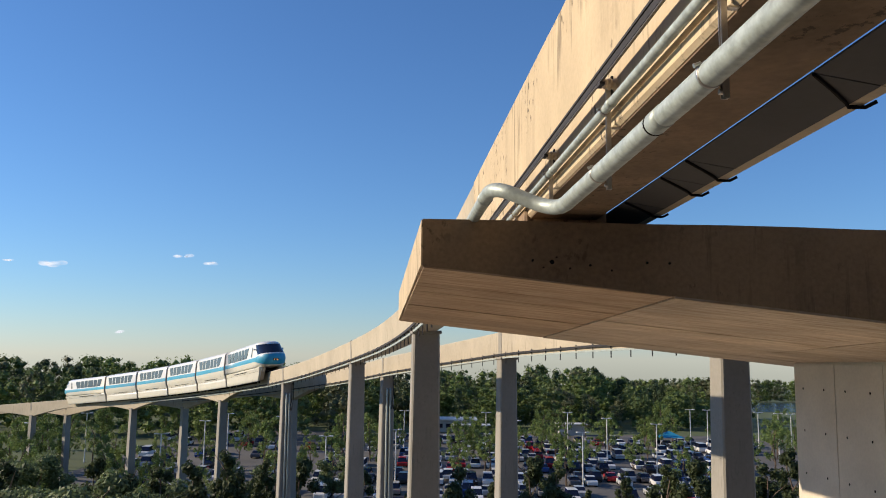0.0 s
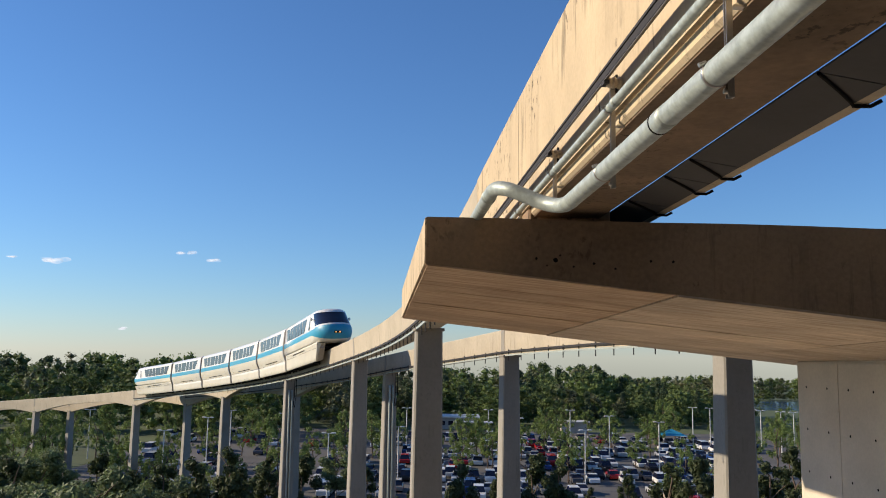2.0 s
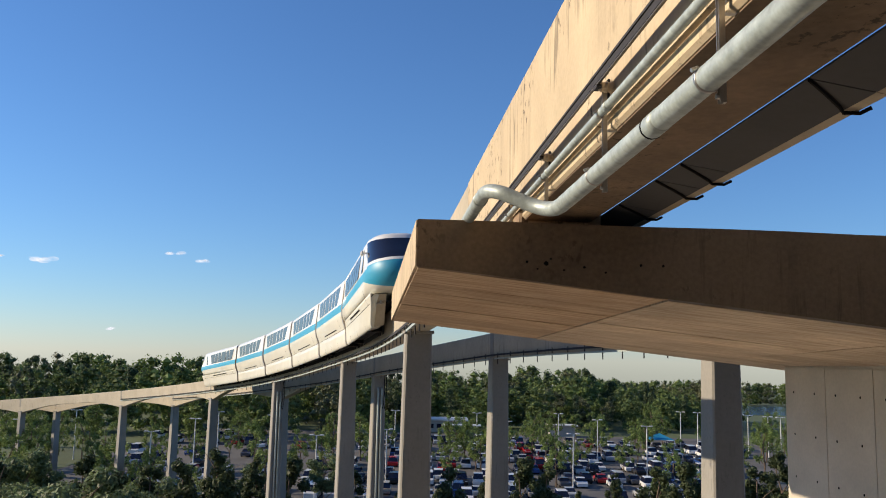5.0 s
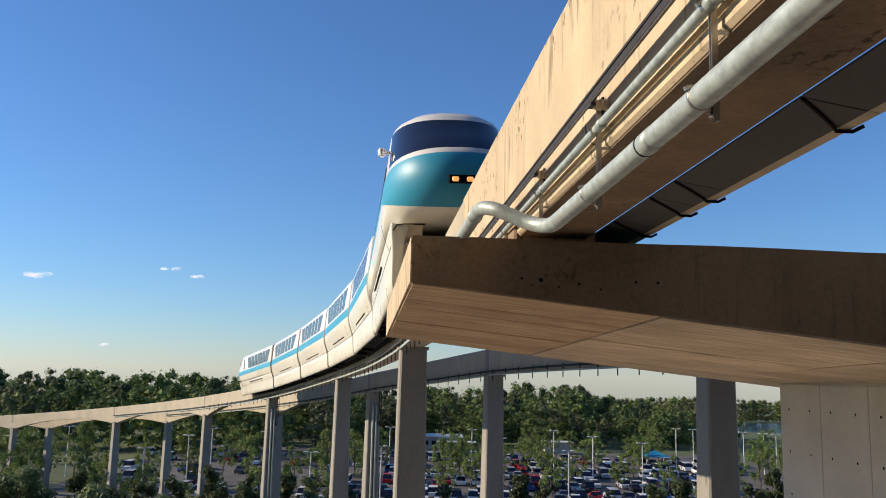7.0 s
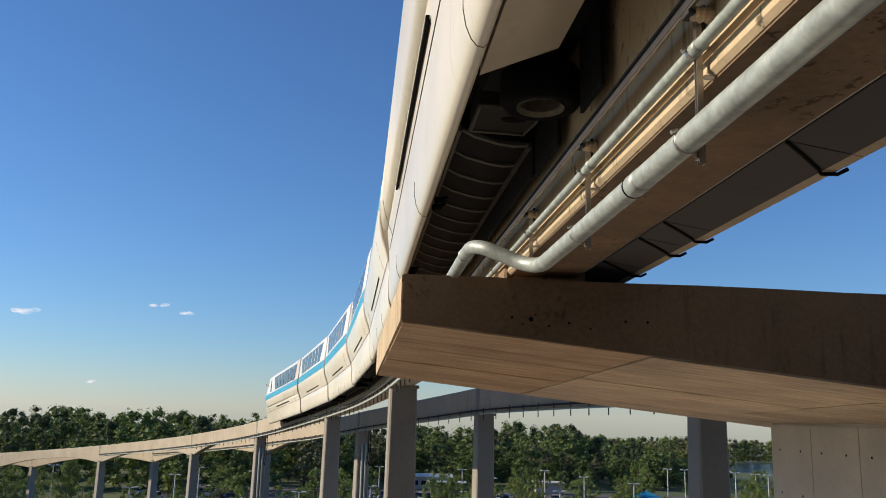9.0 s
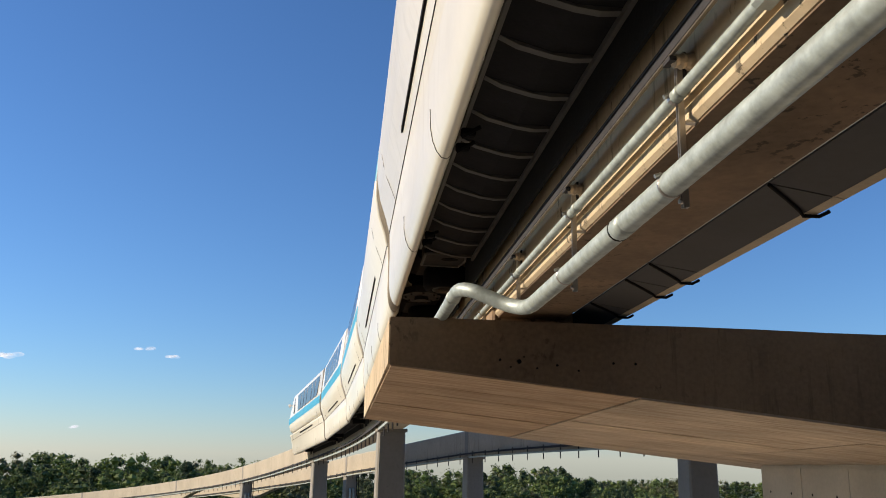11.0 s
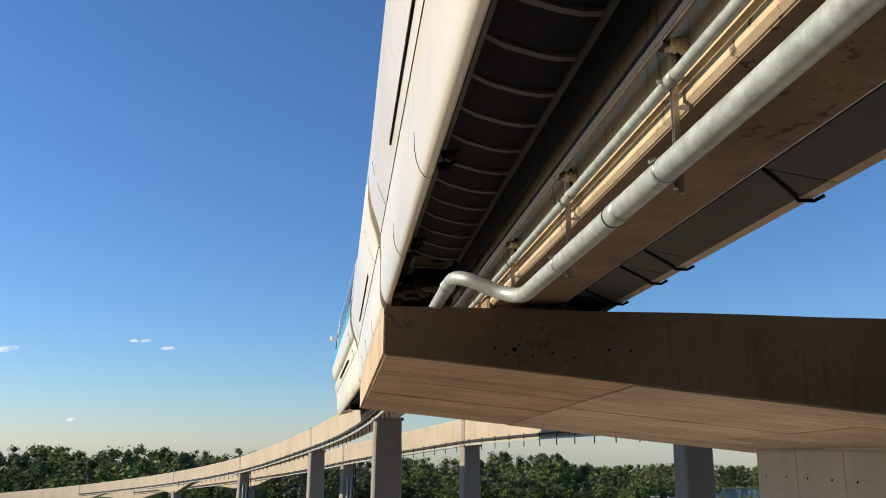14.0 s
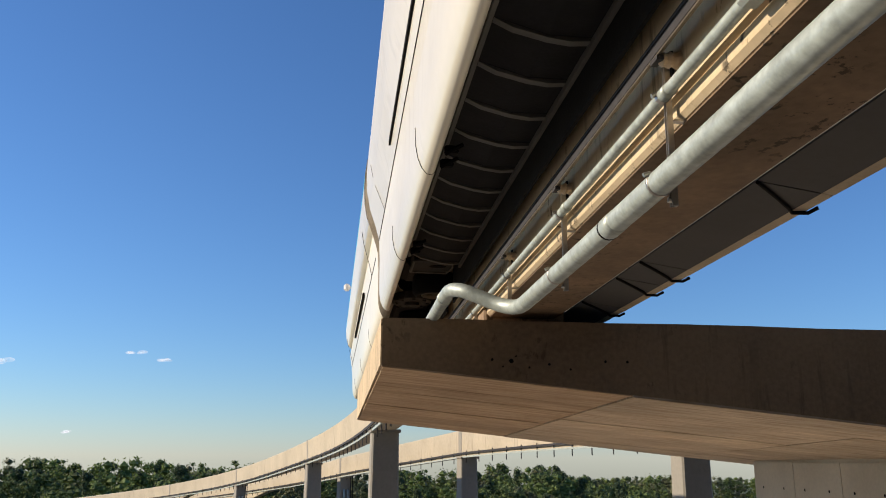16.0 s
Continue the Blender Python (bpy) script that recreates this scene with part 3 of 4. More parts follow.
def plain_body(y0, y1):
    g = Geo()
    ring = [(-x, z) for x, z in SIDE[::-1]] + SIDE[1:]
    k = len(ring)
    ys = [y0, y0 + 0.05, (y0 + y1) / 2, y1 - 0.05, y1]
    vs = [(x * (0.985 if i in (0, 4) else 1), y, z if i not in (0, 4) else 0.12 + (z - 0.12) * 0.99) for i, y in enumerate(ys) for x, z in ring]
    fs, mi = [], []
    mats = SIDE_MAT[::-1] + SIDE_MAT
    for i in range(4):
        for j in range(k - 1):
            fs.append([i * k + j, i * k + j + 1, (i + 1) * k + j + 1, (i + 1) * k + j])
            mi.append(mats[j])
    for i, o in ((0, 0), (4, 4 * k)):
        fs.append([o + j for j in range(k)])
        mi.append(1)
    fs.append([0, 4 * k, 5 * k - 1, k - 1])
    mi.append(0)
    g.v, g.f, g.m = vs, fs, mi
    return g


# the nose at each height: (half width, z on the sides, z at the prow, back from the tip, depth of the rounding, its exponent)
NOSE = [(0.02, 2.82, 2.80, 2.35, 1.5, 2.6), (0.55, 2.81, 2.79, 1.80, 1.5, 2.6), (0.92, 2.73, 2.73, 1.47, 1.5, 2.6), (1.09, 2.60, 2.62, 1.32, 1.5, 2.6), (1.13, 2.49, 2.52, 1.24, 1.5, 2.6), (1.185, 2.02, 2.08, 0.74, 1.6, 2.5), (1.235, 1.56, 1.67, 0.22, 1.7, 2.4), (1.258, 1.46, 1.56, 0.14, 1.7, 2.35), (1.295, 1.38, 1.42, 0.06, 1.75, 2.3), (1.325, 1.18, 1.02, 0.0, 1.8, 2.2), (1.335, 1.00, 0.59, 0.34, 1.8, 2.2), (1.328, 0.78, 0.53, 0.56, 1.8, 2.2), (1.30, 0.60, 0.49, 0.82, 1.8, 2.2), (1.27, 0.50, 0.46, 1.10, 1.8, 2.2), (1.15, 0.44, 0.44, 1.4, 1.7, 2.2), (0.02, 0.43, 0.43, 1.8, 1.5, 2.2)]
# paint of the band below each height: 0 cream, 1 white, 2 blue, 3 glass; on the sides and round the front
NOSE_SIDE = [1, 1, 1, 1, 1, 1, 1, 1, 2, 2, 0, 0, 0, 0, 0]
NOSE_FRONT = [1, 1, 1, 1, 3, 3, 1, 2, 2, 2, 0, 0, 0, 0, 0]
ARC = 36


def nose_body(y0, y1):
    """Hull of an end car: straight sides from y0, closed by a rounded nose with its tip at y1."""
    g = Geo()
    cols = []
    for w, zs, zf, back, depth, ex in NOSE:
        tip, r, e = y1 - back, depth * min(1.0, w / 1.0 + 0.05), 2 / ex
        pts = [(-w, y0, zs), (-w, y0 + 0.5 * (tip - r - y0), zs)]
        for i in range(ARC + 1):
            a = math.pi * i / ARC
            c, s = math.cos(a), abs(math.sin(a))
            pts.append((-w * math.copysign(abs(c) ** e, c), tip - r + r * s ** e, zs + (zf - zs) * s))
        pts += [(w, y0 + 0.5 * (tip - r - y0), zs), (w, y0, zs)]
        cols.append(pts)
    n = ARC + 5
    vs = [p for pts in cols for p in pts]
    fs, mi = [], []
    for j in range(len(NOSE) - 1):
        for i in range(n - 1):
            fs.append([j * n + i, (j + 1) * n + i, (j + 1) * n + i + 1, j * n + i + 1])
            mi.append((NOSE_FRONT if 4 <= i < n - 5 else NOSE_SIDE)[j])
    fs.append([j * n for j in range(len(NOSE))] + [j * n + n - 1 for j in range(len(NOSE))][::-1])
    mi.append(1)
    g.v, g.f, g.m = vs, fs, mi
    return g


def skirt(s, y0, y1, lean=0.0):
    prof = [(1.20, 0.46), (1.19, 0.38), (1.178, 0.24)] + SKIRT + [(0.88, 0.40)] if lean else SKIRT
    k = len(prof)
    g = Geo()
    ys = [(y0, 0.0), (y0 + 0.03, 0), (y1 - 0.03, 1.0), (y1, 1.0)]
    vs = [(s * x * (0.99 if i in (0, 3) else 1), y - (lean * f * (0.11 - z) if lean else 0), z) for i, (y, f) in enumerate(ys) for x, z in prof]
    fs = [[i * k + j, i * k + (j + 1) % k, (i + 1) * k + (j + 1) % k, (i + 1) * k + j] for i in range(3) for j in range(k)]
    fs += [list(range(k)), [3 * k + j for j in range(k)]]
    return g.add(vs, fs)


def pane_geo(s, ya, yb, yc, yd, z0, z1):
    """Window pane on the side s: ya..yb along its foot, yc..yd along its head."""
    x0, x1 = side_x(z0), side_x(z1)
    o, d = 0.006, 0.03
    vs = [(s * (x0 + o), ya, z0), (s * (x0 + o), yb, z0), (s * (x1 + o), yd, z1), (s * (x1 + o), yc, z1)]
    vs += [(s * (x - d), y, z) for x, y, z in ((x0, ya, z0), (x0, yb, z0), (x1, yd, z1), (x1, yc, z1))]
    return Geo().add(vs, [[0, 1, 2, 3], [7, 6, 5, 4], [0, 4, 5, 1], [1, 5, 6, 2], [2, 6, 7, 3], [3, 7, 4, 0]])


def bellows(y0, y1):
    g = Geo()
    ring = [(-x, z) for x, z in (SIDE + SKIRT[:8])[::-1]] + (SIDE + SKIRT[:8])[1:]
    k = len(ring)
    n = 15
    vs = []
    for i in range(n):
        f = 0.99 if i % 2 else 0.945
        y = y0 + (y1 - y0) * i / (n - 1)
        vs += [(x * f, y, 0.9 + (z - 0.9) * f) for x, z in ring]
    fs = [[i * k + j, i * k + j + 1, (i + 1) * k + j + 1, (i + 1) * k + j] for i in range(n - 1) for j in range(k - 1)]
    # thickness: an inner, smaller skin
    o = len(vs)
    for y in (y0, y1):
        vs += [(x * 0.84, y, 0.9 + (z - 0.9) * 0.84) for x, z in ring]
    fs += [[o + j, o + k + j, o + k + j + 1, o + j + 1] for j in range(k - 1)]
    return g.add(vs, fs)


def guide_wheel(parent, x, y, z):
    tyre = Geo()
    prof = [(0.148, -0.115), (0.215, -0.12), (0.242, -0.08), (0.245, 0.0), (0.242, 0.08), (0.215, 0.12), (0.148, 0.12)]
    n, k = 28, len(prof)
    vs = [(r * math.cos(6.2832 * i / n), r * math.sin(6.2832 * i / n), zz) for i in range(n) for r, zz in prof]
    tyre.add(vs, [[i * k + j, ((i + 1) % n) * k + j, ((i + 1) % n) * k + (j + 1) % k, i * k + (j + 1) % k] for i in range(n) for j in range(k)])
    w = part("guide_wheel", tyre, BLACKM, parent, "horizontal rubber guide tyre", smooth=True, at=Matrix.Translation((x, y, z)))
    h = Geo()
    prof = [(0.0, -0.05), (0.045, -0.05), (0.05, -0.02), (0.10, -0.02), (0.115, -0.10), (0.142, -0.125), (0.150, -0.10), (0.150, 0.08), (0.0, 0.08)]
    k = len(prof)
    vs = [(r * math.cos(6.2832 * i / n), r * math.sin(6.2832 * i / n), zz) for i in range(n) for r, zz in prof]
    h.add(vs, [[i * k + j, ((i + 1) % n) * k + j, ((i + 1) % n) * k + j + 1, i * k + j + 1] for i in range(n) for j in range(k - 1)])
    for i in range(6):
        a = 6.2832 * i / 6
        h.tube([(0.08 * math.cos(a), 0.08 * math.sin(a), -0.015), (0.08 * math.cos(a), 0.08 * math.sin(a), -0.045)], 0.012, 6)
    part("hub", h, HUB, w, "scuffed metal hub", smooth=False)


def train_car(nose):
    """A car with its front towards +y; the origin lies on the beam's top at mid length. nose: 1 with a cab, 0 without."""
    length = LE if nose else LM
    label = "white and cream monorail cab car with blue stripe and dark windscreen" if nose else "white and cream monorail car with a blue stripe and dark windows"
    car = thing("monorail_car", label, "monorail car", "monorail train cars")
    half = length / 2
    y0, y1 = -half + 0.27, half - 0.27
    if nose:
        y1 = half + 0.4
        part("body", nose_body(y0, y1), [CREAM, WHITE, BLUE, GLASS], car, smooth=True)
        sy1 = y1 - 1.4
    else:
        part("body", plain_body(y0, y1), [CREAM, WHITE, BLUE], car, smooth=True)
        sy1 = y1
    for s in (-1, 1):
        part("skirt", skirt(s, y0, sy1, 0.75 if nose else 0.0), CREAM, car, "white skirt hanging beside the beam", smooth=True)
        # windows: six panes, the end ones slanted
        z0, z1 = 1.49, 2.42
        x = -half + 1.0 if nose else -4.05
        for i, (wd, sl, sr) in enumerate(((1.30, 0.55, 0), (0.94, 0, 0), (1.48, 0, 0), (0.94, 0, 0), (0.94, 0, 0), (1.48, 0, 0.62))):
            part("pane", pane_geo(s, x + sl, x + wd - sr, x, x + wd, z0, z1), PANE, car)
            x += wd + 0.17
        # cab side window
        if nose:
            part("pane", pane_geo(s, half - 3.15, half - 2.85, half - 2.95, half - 2.72, 1.5, 2.38), PANE, car)
            part("mirror", Geo().box((s * 1.335, half - 1.75, 2.10), (0.16, 0.12, 0.20), bev=0.05).tube([(s * 1.12, half - 1.75, 2.10), (s * 1.30, half - 1.75, 2.10)], 0.03, 6), WHITE, car, "small white wing mirror")
        # vent slot and seams
        part("vent_slot", Geo().box((s * (side_x(0.27) - 0.006), VENT_Y if not nose else VENT_Y - 1.0, 0.27), (0.03, 4.4, 0.055)), BLACKM, car, "long dark vent slot")
        part("seam", Geo().box((s * 1.158, (y0 + sy1) / 2, 0.114), (0.02, sy1 - y0 - (0.04 if not nose else 0.5), 0.014)), BLACKM, car)
        for y in (y0 + 1.05, sy1 - 1.2):
            part("door_seam", Geo().tube([(s * side_x(z), y + dy, z) for z, dy in ((0.70, 0), (0.55, 0.03), (0.40, 0.06), (0.25, 0.13), (0.125, 0.22))], 0.004, 4), BLACKM, car)
        for y in (y0 + 2.5, (y0 + sy1) / 2, sy1 - 2.4):
            part("skirt_seam", Geo().tube([(s * xx * 1.001, y, zz) for xx, zz in SKIRT[2:9]], 0.0035, 4), BLACKM, car)
            for dy in () if nose and y > sy1 - 3 else (0.12, -0.12):
                part("latch", Geo().box((s * 0.93, y + dy, -0.62), (0.09, 0.05, 0.05), bev=0.01).tube([(s * 0.97, y + dy, -0.65), (s * 0.86, y + dy + 0.05, -0.60)], 0.014, 5), BLACKM, car)
        # belly under the floor, beside the beam
        b0, b1 = y0 + 1.85, sy1 - (4.15 if nose else 1.85)
        bel = Geo().add([(s * 0.935, b0, -0.52), (s * 0.935, b1, -0.52), (s * 0.66, b1, -0.60), (s * 0.66, b0, -0.60), (s * 0.43, b1, -0.60), (s * 0.43, b0, -0.60),
                         (s * 0.92, b0, 0.1), (s * 0.92, b1, 0.1), (s * 0.43, b0, 0.1), (s * 0.43, b1, 0.1)],
                        [[0, 1, 2, 3], [3, 2, 4, 5], [0, 6, 7, 1], [5, 4, 9, 8], [6, 8, 9, 7], [0, 3, 5, 8, 6], [1, 7, 9, 4, 2]])
        # added black strip hides the beam's side, in place of its deep shadow
        part("inner_guard", Geo().box((s * 0.415, (b0 + b1) / 2, -0.66), (0.02, b1 - b0, 0.36)), UNDER, car, "added black strip standing for shade beside the beam")
        part("belly_panel", bel, UNDER, car, "dark mesh belly panel")
        n = round((b1 - b0) / 0.465) + 1
        for i in range(n):
            y = b0 + 0.05 + (b1 - b0 - 0.1) * i / (n - 1)
            r = Geo()
            pr = [(0.94, -0.515), (0.83, -0.57), (0.66, -0.612), (0.55, -0.625), (0.44, -0.615)]
            vs = [(s * a, y + dy, z + dz) for a, z in pr for dy, dz in ((-0.024, 0), (0.024, 0), (0.024, 0.03), (-0.024, 0.03))]
            r.add(vs, [[k * 4 + q, k * 4 + (q + 1) % 4, k * 4 + 4 + (q + 1) % 4, k * 4 + 4 + q] for k in range(4) for q in range(4)] + [[3, 2, 1, 0], [16, 17, 18, 19]])
            part("rib", r, RIB, car)
        for xx, zz in ((0.945, -0.53), (0.445, -0.625)):
            part("edge_rail", Geo().box((s * xx, (b0 + b1) / 2, zz), (0.025, b1 - b0, 0.035)), RIB, car)
        # bogie spaces
        for ya, yb, yw in ((y0 + 0.1, b0 - 0.03, y0 + 0.85), (b1 + 0.03, sy1 - (2.55 if nose else 0.1), sy1 - (3.2 if nose else 0.85))):
            inward = 1 if yw < 0 else -1
            for ga, gb in ((ya - 0.1, yw - 0.27), (yw + 0.27, yb + 0.03)):
                # more added black strips for the beam's shadow, either side of the wheel
                part("bogie_guard", Geo().box((s * 0.40, (ga + gb) / 2, -0.60), (0.02, gb - ga, 0.50)), UNDER, car, "added black strip standing for shade beside the beam")
            part("bogie_housing", Geo().box((s * 0.66, (ya + yb) / 2, -0.17), (0.54, yb - ya, 0.44), bev=0.03).box((s * 0.71, yw, -0.42), (0.42, 0.80, 0.14), bev=0.05).box((s * 0.58, yw, -0.48), (0.10, 0.10, 0.16)), UNDER, car)
            # dusty cover plate with an oval hole between the wheel and the ribs
            yc = yw + inward * 0.66
            plate = [(0.88, yc - 0.24), (0.88, yc + 0.22), (0.50, yc + 0.24), (0.46, yc), (0.50, yc - 0.26)]
            part("cover_plate", Geo().add([(s * x, y, -0.55) for x, y in plate] + [(s * x, y, -0.40) for x, y in plate], [[0, 1, 2, 3, 4], [9, 8, 7, 6, 5]] + [[k, (k + 1) % 5, 5 + (k + 1) % 5, 5 + k] for k in range(5)]), COVER, car, "dusty dark cover plate")
            hole = [(0.62 + 0.085 * math.cos(0.5236 * k), yc + 0.05 * math.sin(0.5236 * k)) for k in range(12)]
            part("cover_hole", Geo().add([(s * x, y, -0.556) for x, y in hole] + [(s * x, y, -0.53) for x, y in hole], [list(range(12))] + [[k, (k + 1) % 12, 12 + (k + 1) % 12, 12 + k] for k in range(12)]), BLACKM, car)
            part("cover_rim", Geo().tube([(s * x, y, -0.555) for x, y in plate + plate[:1]], 0.016, 5), RIB, car)
            guide_wheel(car, s * 0.578, yw, -0.605)
        if nose:  # closed fairing ahead of the first guide wheel
            f0 = sy1 - 2.72
            q = [(1.00, f0 - 0.1, -0.71), (1.00, sy1 - 0.615, -0.71), (0.62, sy1 - 0.56, -0.64), (0.62, f0 + 0.15, -0.64), (0.945, f0 - 0.1, 0.42), (0.945, sy1 + 0.225, 0.42), (0.60, sy1 + 0.225, 0.42), (0.60, f0 + 0.15, 0.42)]
            part("fairing", Geo().add([(s * x, y, z) for x, y, z in q], [[0, 1, 2, 3], [7, 6, 5, 4], [0, 4, 5, 1], [1, 5, 6, 2], [2, 6, 7, 3], [3, 7, 4, 0]]), FAIR, car, "beige fairing inside the skirt, shade in its colour")
    part("floor_pan", Geo().box((0, (y0 + sy1) / 2, 0.14), (2.2, sy1 - y0, 0.06)), UNDER, car)
    if nose:
        for x in (-0.13, 0.13):
            part("headlamp", Geo().box((x, y1 - 0.02, 1.02), (0.12, 0.12, 0.085), bev=0.02), HEAD, car, "lit amber headlamp")
        part("lamp_recess", Geo().box((0, y1 - 0.075, 1.03), (0.50, 0.16, 0.15), bev=0.02), BLACKM, car)
        part("beacon", Geo().box((0, half - 2.6, 2.75), (0.34, 0.5, 0.08), bev=0.03), UNDER, car)
        # small sensor on the fairing's front, with its arms and a wiper on the windscreen
        yq = sy1 + 0.04
        part("sensor", Geo().tube([(0.80, yq, 0.10), (0.80, yq + 0.14, 0.10)], 0.045, 12).box((0.80, yq, 0.10), (0.22, 0.08, 0.06), bev=0.015).box((0.80, yq + 0.05, 0.16), (0.05, 0.10, 0.07), bev=0.01).tube([(0.70, yq + 0.04, 0.20), (0.90, yq + 0.04, 0.22)], 0.012, 6), STEEL, car, "small steel sensor bracket")
        part("notch_trim", Geo().tube([(1.15, sy1 + 0.17, 0.33), (1.09, sy1 + 0.24, 0.42), (0.95, sy1 + 0.25, 0.44), (0.56, sy1 + 0.25, 0.44)], 0.012, 6), BLACKM, car)
    part("bellows", bellows(-half - 0.30, -half + 0.30), BELLOW, car, "ribbed grey-brown gangway bellows")
    for s in (-1, 1):  # bolted coupling plates under the gangway
        ring = [(0.74 + 0.24 * math.cos(0.7854 * k + 0.39), -half + 0.33 * math.sin(0.7854 * k + 0.39)) for k in range(8)]
        plate = Geo().add([(s * x, y, -0.58) for x, y in ring] + [(s * x, y, -0.50) for x, y in ring], [list(range(8)), list(range(15, 7, -1))] + [[k, (k + 1) % 8, 8 + (k + 1) % 8, 8 + k] for k in range(8)])
        for k in range(8):
            x, y = 0.74 + 0.19 * math.cos(0.7854 * k), -half + 0.26 * math.sin(0.7854 * k)
            plate.tube([(s * x, y, -0.60), (s * x, y, -0.57)], 0.013, 6)
        plate.tube([(s * 0.74, -half, -0.62), (s * 0.74, -half, -0.57)], 0.085, 14)
        # the same made-up shadow strip across the gap between cars
        part("gangway_guard", Geo().box((s * 0.40, -half, -0.58), (0.02, 0.70, 0.46)), UNDER, car)
        part("coupling_plate", plate, COVER, car, "bolted dark coupling plate")
    return car


TAIL = [(0.0, 141.9), (3.5, 107.0), (7.5, 75.2), (9.0, 64.9), (9.7, 59.9), (12.5, 40.8), (13.5, 34.6), (14.5, 28.5), (15.0, 25.7), (16.0, 21.0)]


def tail_at(t):
    """Where the train's end stands along the track: a smooth slowing curve through known places."""
    ts, us = [a for a, _ in TAIL], [b for _, b in TAIL]
    c = np.polyfit(ts, us, 5)
    return float(np.polyval(c, t))


def motions():
    # from the front car to the rear one: distance of its middle from the train's end
    mids = [10.8 + 4 * LM + LE / 2] + [10.8 + LM * (3.5 - i) for i in range(4)] + [10.8 - LE / 2]
    for i, (car, m) in enumerate(zip(TRAIN, mids)):
        half = (LE if i in (0, 5) else LM) / 2 - 0.6
        rows = []
        for k in range(33):
            t = k * 0.5
            u = tail_at(t) - m
            a, b = track(u - half), track(u + half)
            up = (track(u, 0, 1) - track(u)).normalized()
            fwd = (a - b).normalized()
            if i == 5:
                fwd = -fwd
            right = fwd.cross(up).normalized()
            up = right.cross(fwd)
            mid = (a + b) / 2
            rows.append((t, Matrix(((right.x, fwd.x, up.x, mid.x), (right.y, fwd.y, up.y, mid.y), (right.z, fwd.z, up.z, mid.z), (0, 0, 0, 1)))))
        walk(car, rows)


# ---- trees ----
def leaf_cloud(rng, blobs, count, size, flat=1.0):
    """Small bent leaf clumps over a set of blobs (centre, radii); returns points and faces."""
    vol = np.array([b[1][0] * b[1][1] * b[1][2] for b in blobs]) ** 0.67
    pick = rng.choice(len(blobs), count, p=vol / vol.sum())
    c = np.array([b[0] for b in blobs])[pick]
    r = np.array([b[1] for b in blobs])[pick]
    d = rng.normal(size=(count, 3))
    d /= np.linalg.norm(d, axis=1)[:, None]
    p = c + d * r * (rng.random(count) ** 0.35)[:, None]
    nrm = d + rng.normal(size=(count, 3)) * 0.6 + np.array([0, 0, 0.3])
    nrm /= np.linalg.norm(nrm, axis=1)[:, None]
    a = np.cross(nrm, rng.normal(size=(count, 3)))
    a /= np.linalg.norm(a, axis=1)[:, None]
    b = np.cross(nrm, a)
    s = size * (0.55 + 0.9 * rng.random(count))[:, None]
    v = np.stack([p - a * s, p - b * s * 0.55 + nrm * s * 0.2, p + a * s, p + b * s * 0.55 - nrm * s * 0.15], 1).reshape(-1, 3)
    return v, np.arange(count * 4).reshape(-1, 4)


def mesh_arrays(name, v, f, m):
    me = bpy.data.meshes.new(name)
    me.from_pydata(v.tolist(), [], f)
    me.materials.append(m)
    me.update()
    return me


def trunk_geo(rng, h, r, spread, top):
    g = Geo()
    bend = [(rng.normal() * 0.04 * h * i / 4, rng.normal() * 0.04 * h * i / 4, h * top * i / 4) for i in range(5)]
    bend[0] = (0, 0, 0)
    g.tube(bend, [r * (1 - 0.2 * i) + 0.02 for i in range(5)], 7)
    for i in range(6):
        k = 1 + i % 4
        a = rng.random() * 6.28
        b = Vector(bend[k])
        e = b + Vector((math.cos(a) * spread, math.sin(a) * spread, h * 0.16))
        g.tube([b, b.lerp(e, 0.5) + Vector((0, 0, 0.1)), e], [r * 0.4, r * 0.25, r * 0.08], 5)
    return g


def tree_kind(seed, h, width, style, m, count, size):
    rng = np.random.default_rng(seed)
    blobs = []
    if style == "cone":
        for i in range(26):
            z = 0.12 + 0.84 * rng.random()
            rad = width * (1 - z) ** 0.6 * (0.6 + 0.4 * rng.random())
            a = rng.random() * 6.28
            q = width * 0.26 * (1.25 - z * 0.7)
            blobs.append(((rad * 0.75 * math.cos(a), rad * 0.75 * math.sin(a), h * z), (q, q, q * 1.1)))
    elif style == "round":
        for i in range(22):
            a, z = rng.random() * 6.28, 0.40 + 0.52 * rng.random()
            rad = width * math.sqrt(max(0.05, 1 - ((z - 0.62) / 0.42) ** 2)) * rng.random() ** 0.4
            q = width * (0.2 + 0.16 * rng.random())
            blobs.append(((rad * 0.8 * math.cos(a), rad * 0.8 * math.sin(a), h * z), (q, q, q * 0.75)))
    else:  # airy
        for i in range(34):
            a, z = rng.random() * 6.28, 0.28 + 0.68 * rng.random()
            rad = width * (1 - abs(z - 0.55)) * rng.random() ** 0.5
            q = width * (0.10 + 0.12 * rng.random())
            blobs.append(((rad * math.cos(a), rad * math.sin(a), h * z), (q, q, q * 1.3)))
    v, f = leaf_cloud(rng, blobs, count, size)
    f = f.tolist()
    if style != "airy":
        cv, cf = core_faces(blobs, 0.75)
        f += [[q + len(v) for q in t] for t in cf]
        v = np.concatenate([v, cv])
    return mesh_arrays("crown", v, f, m), trunk_geo(rng, h, max(0.08, h * 0.018), width * 0.5, 0.8)


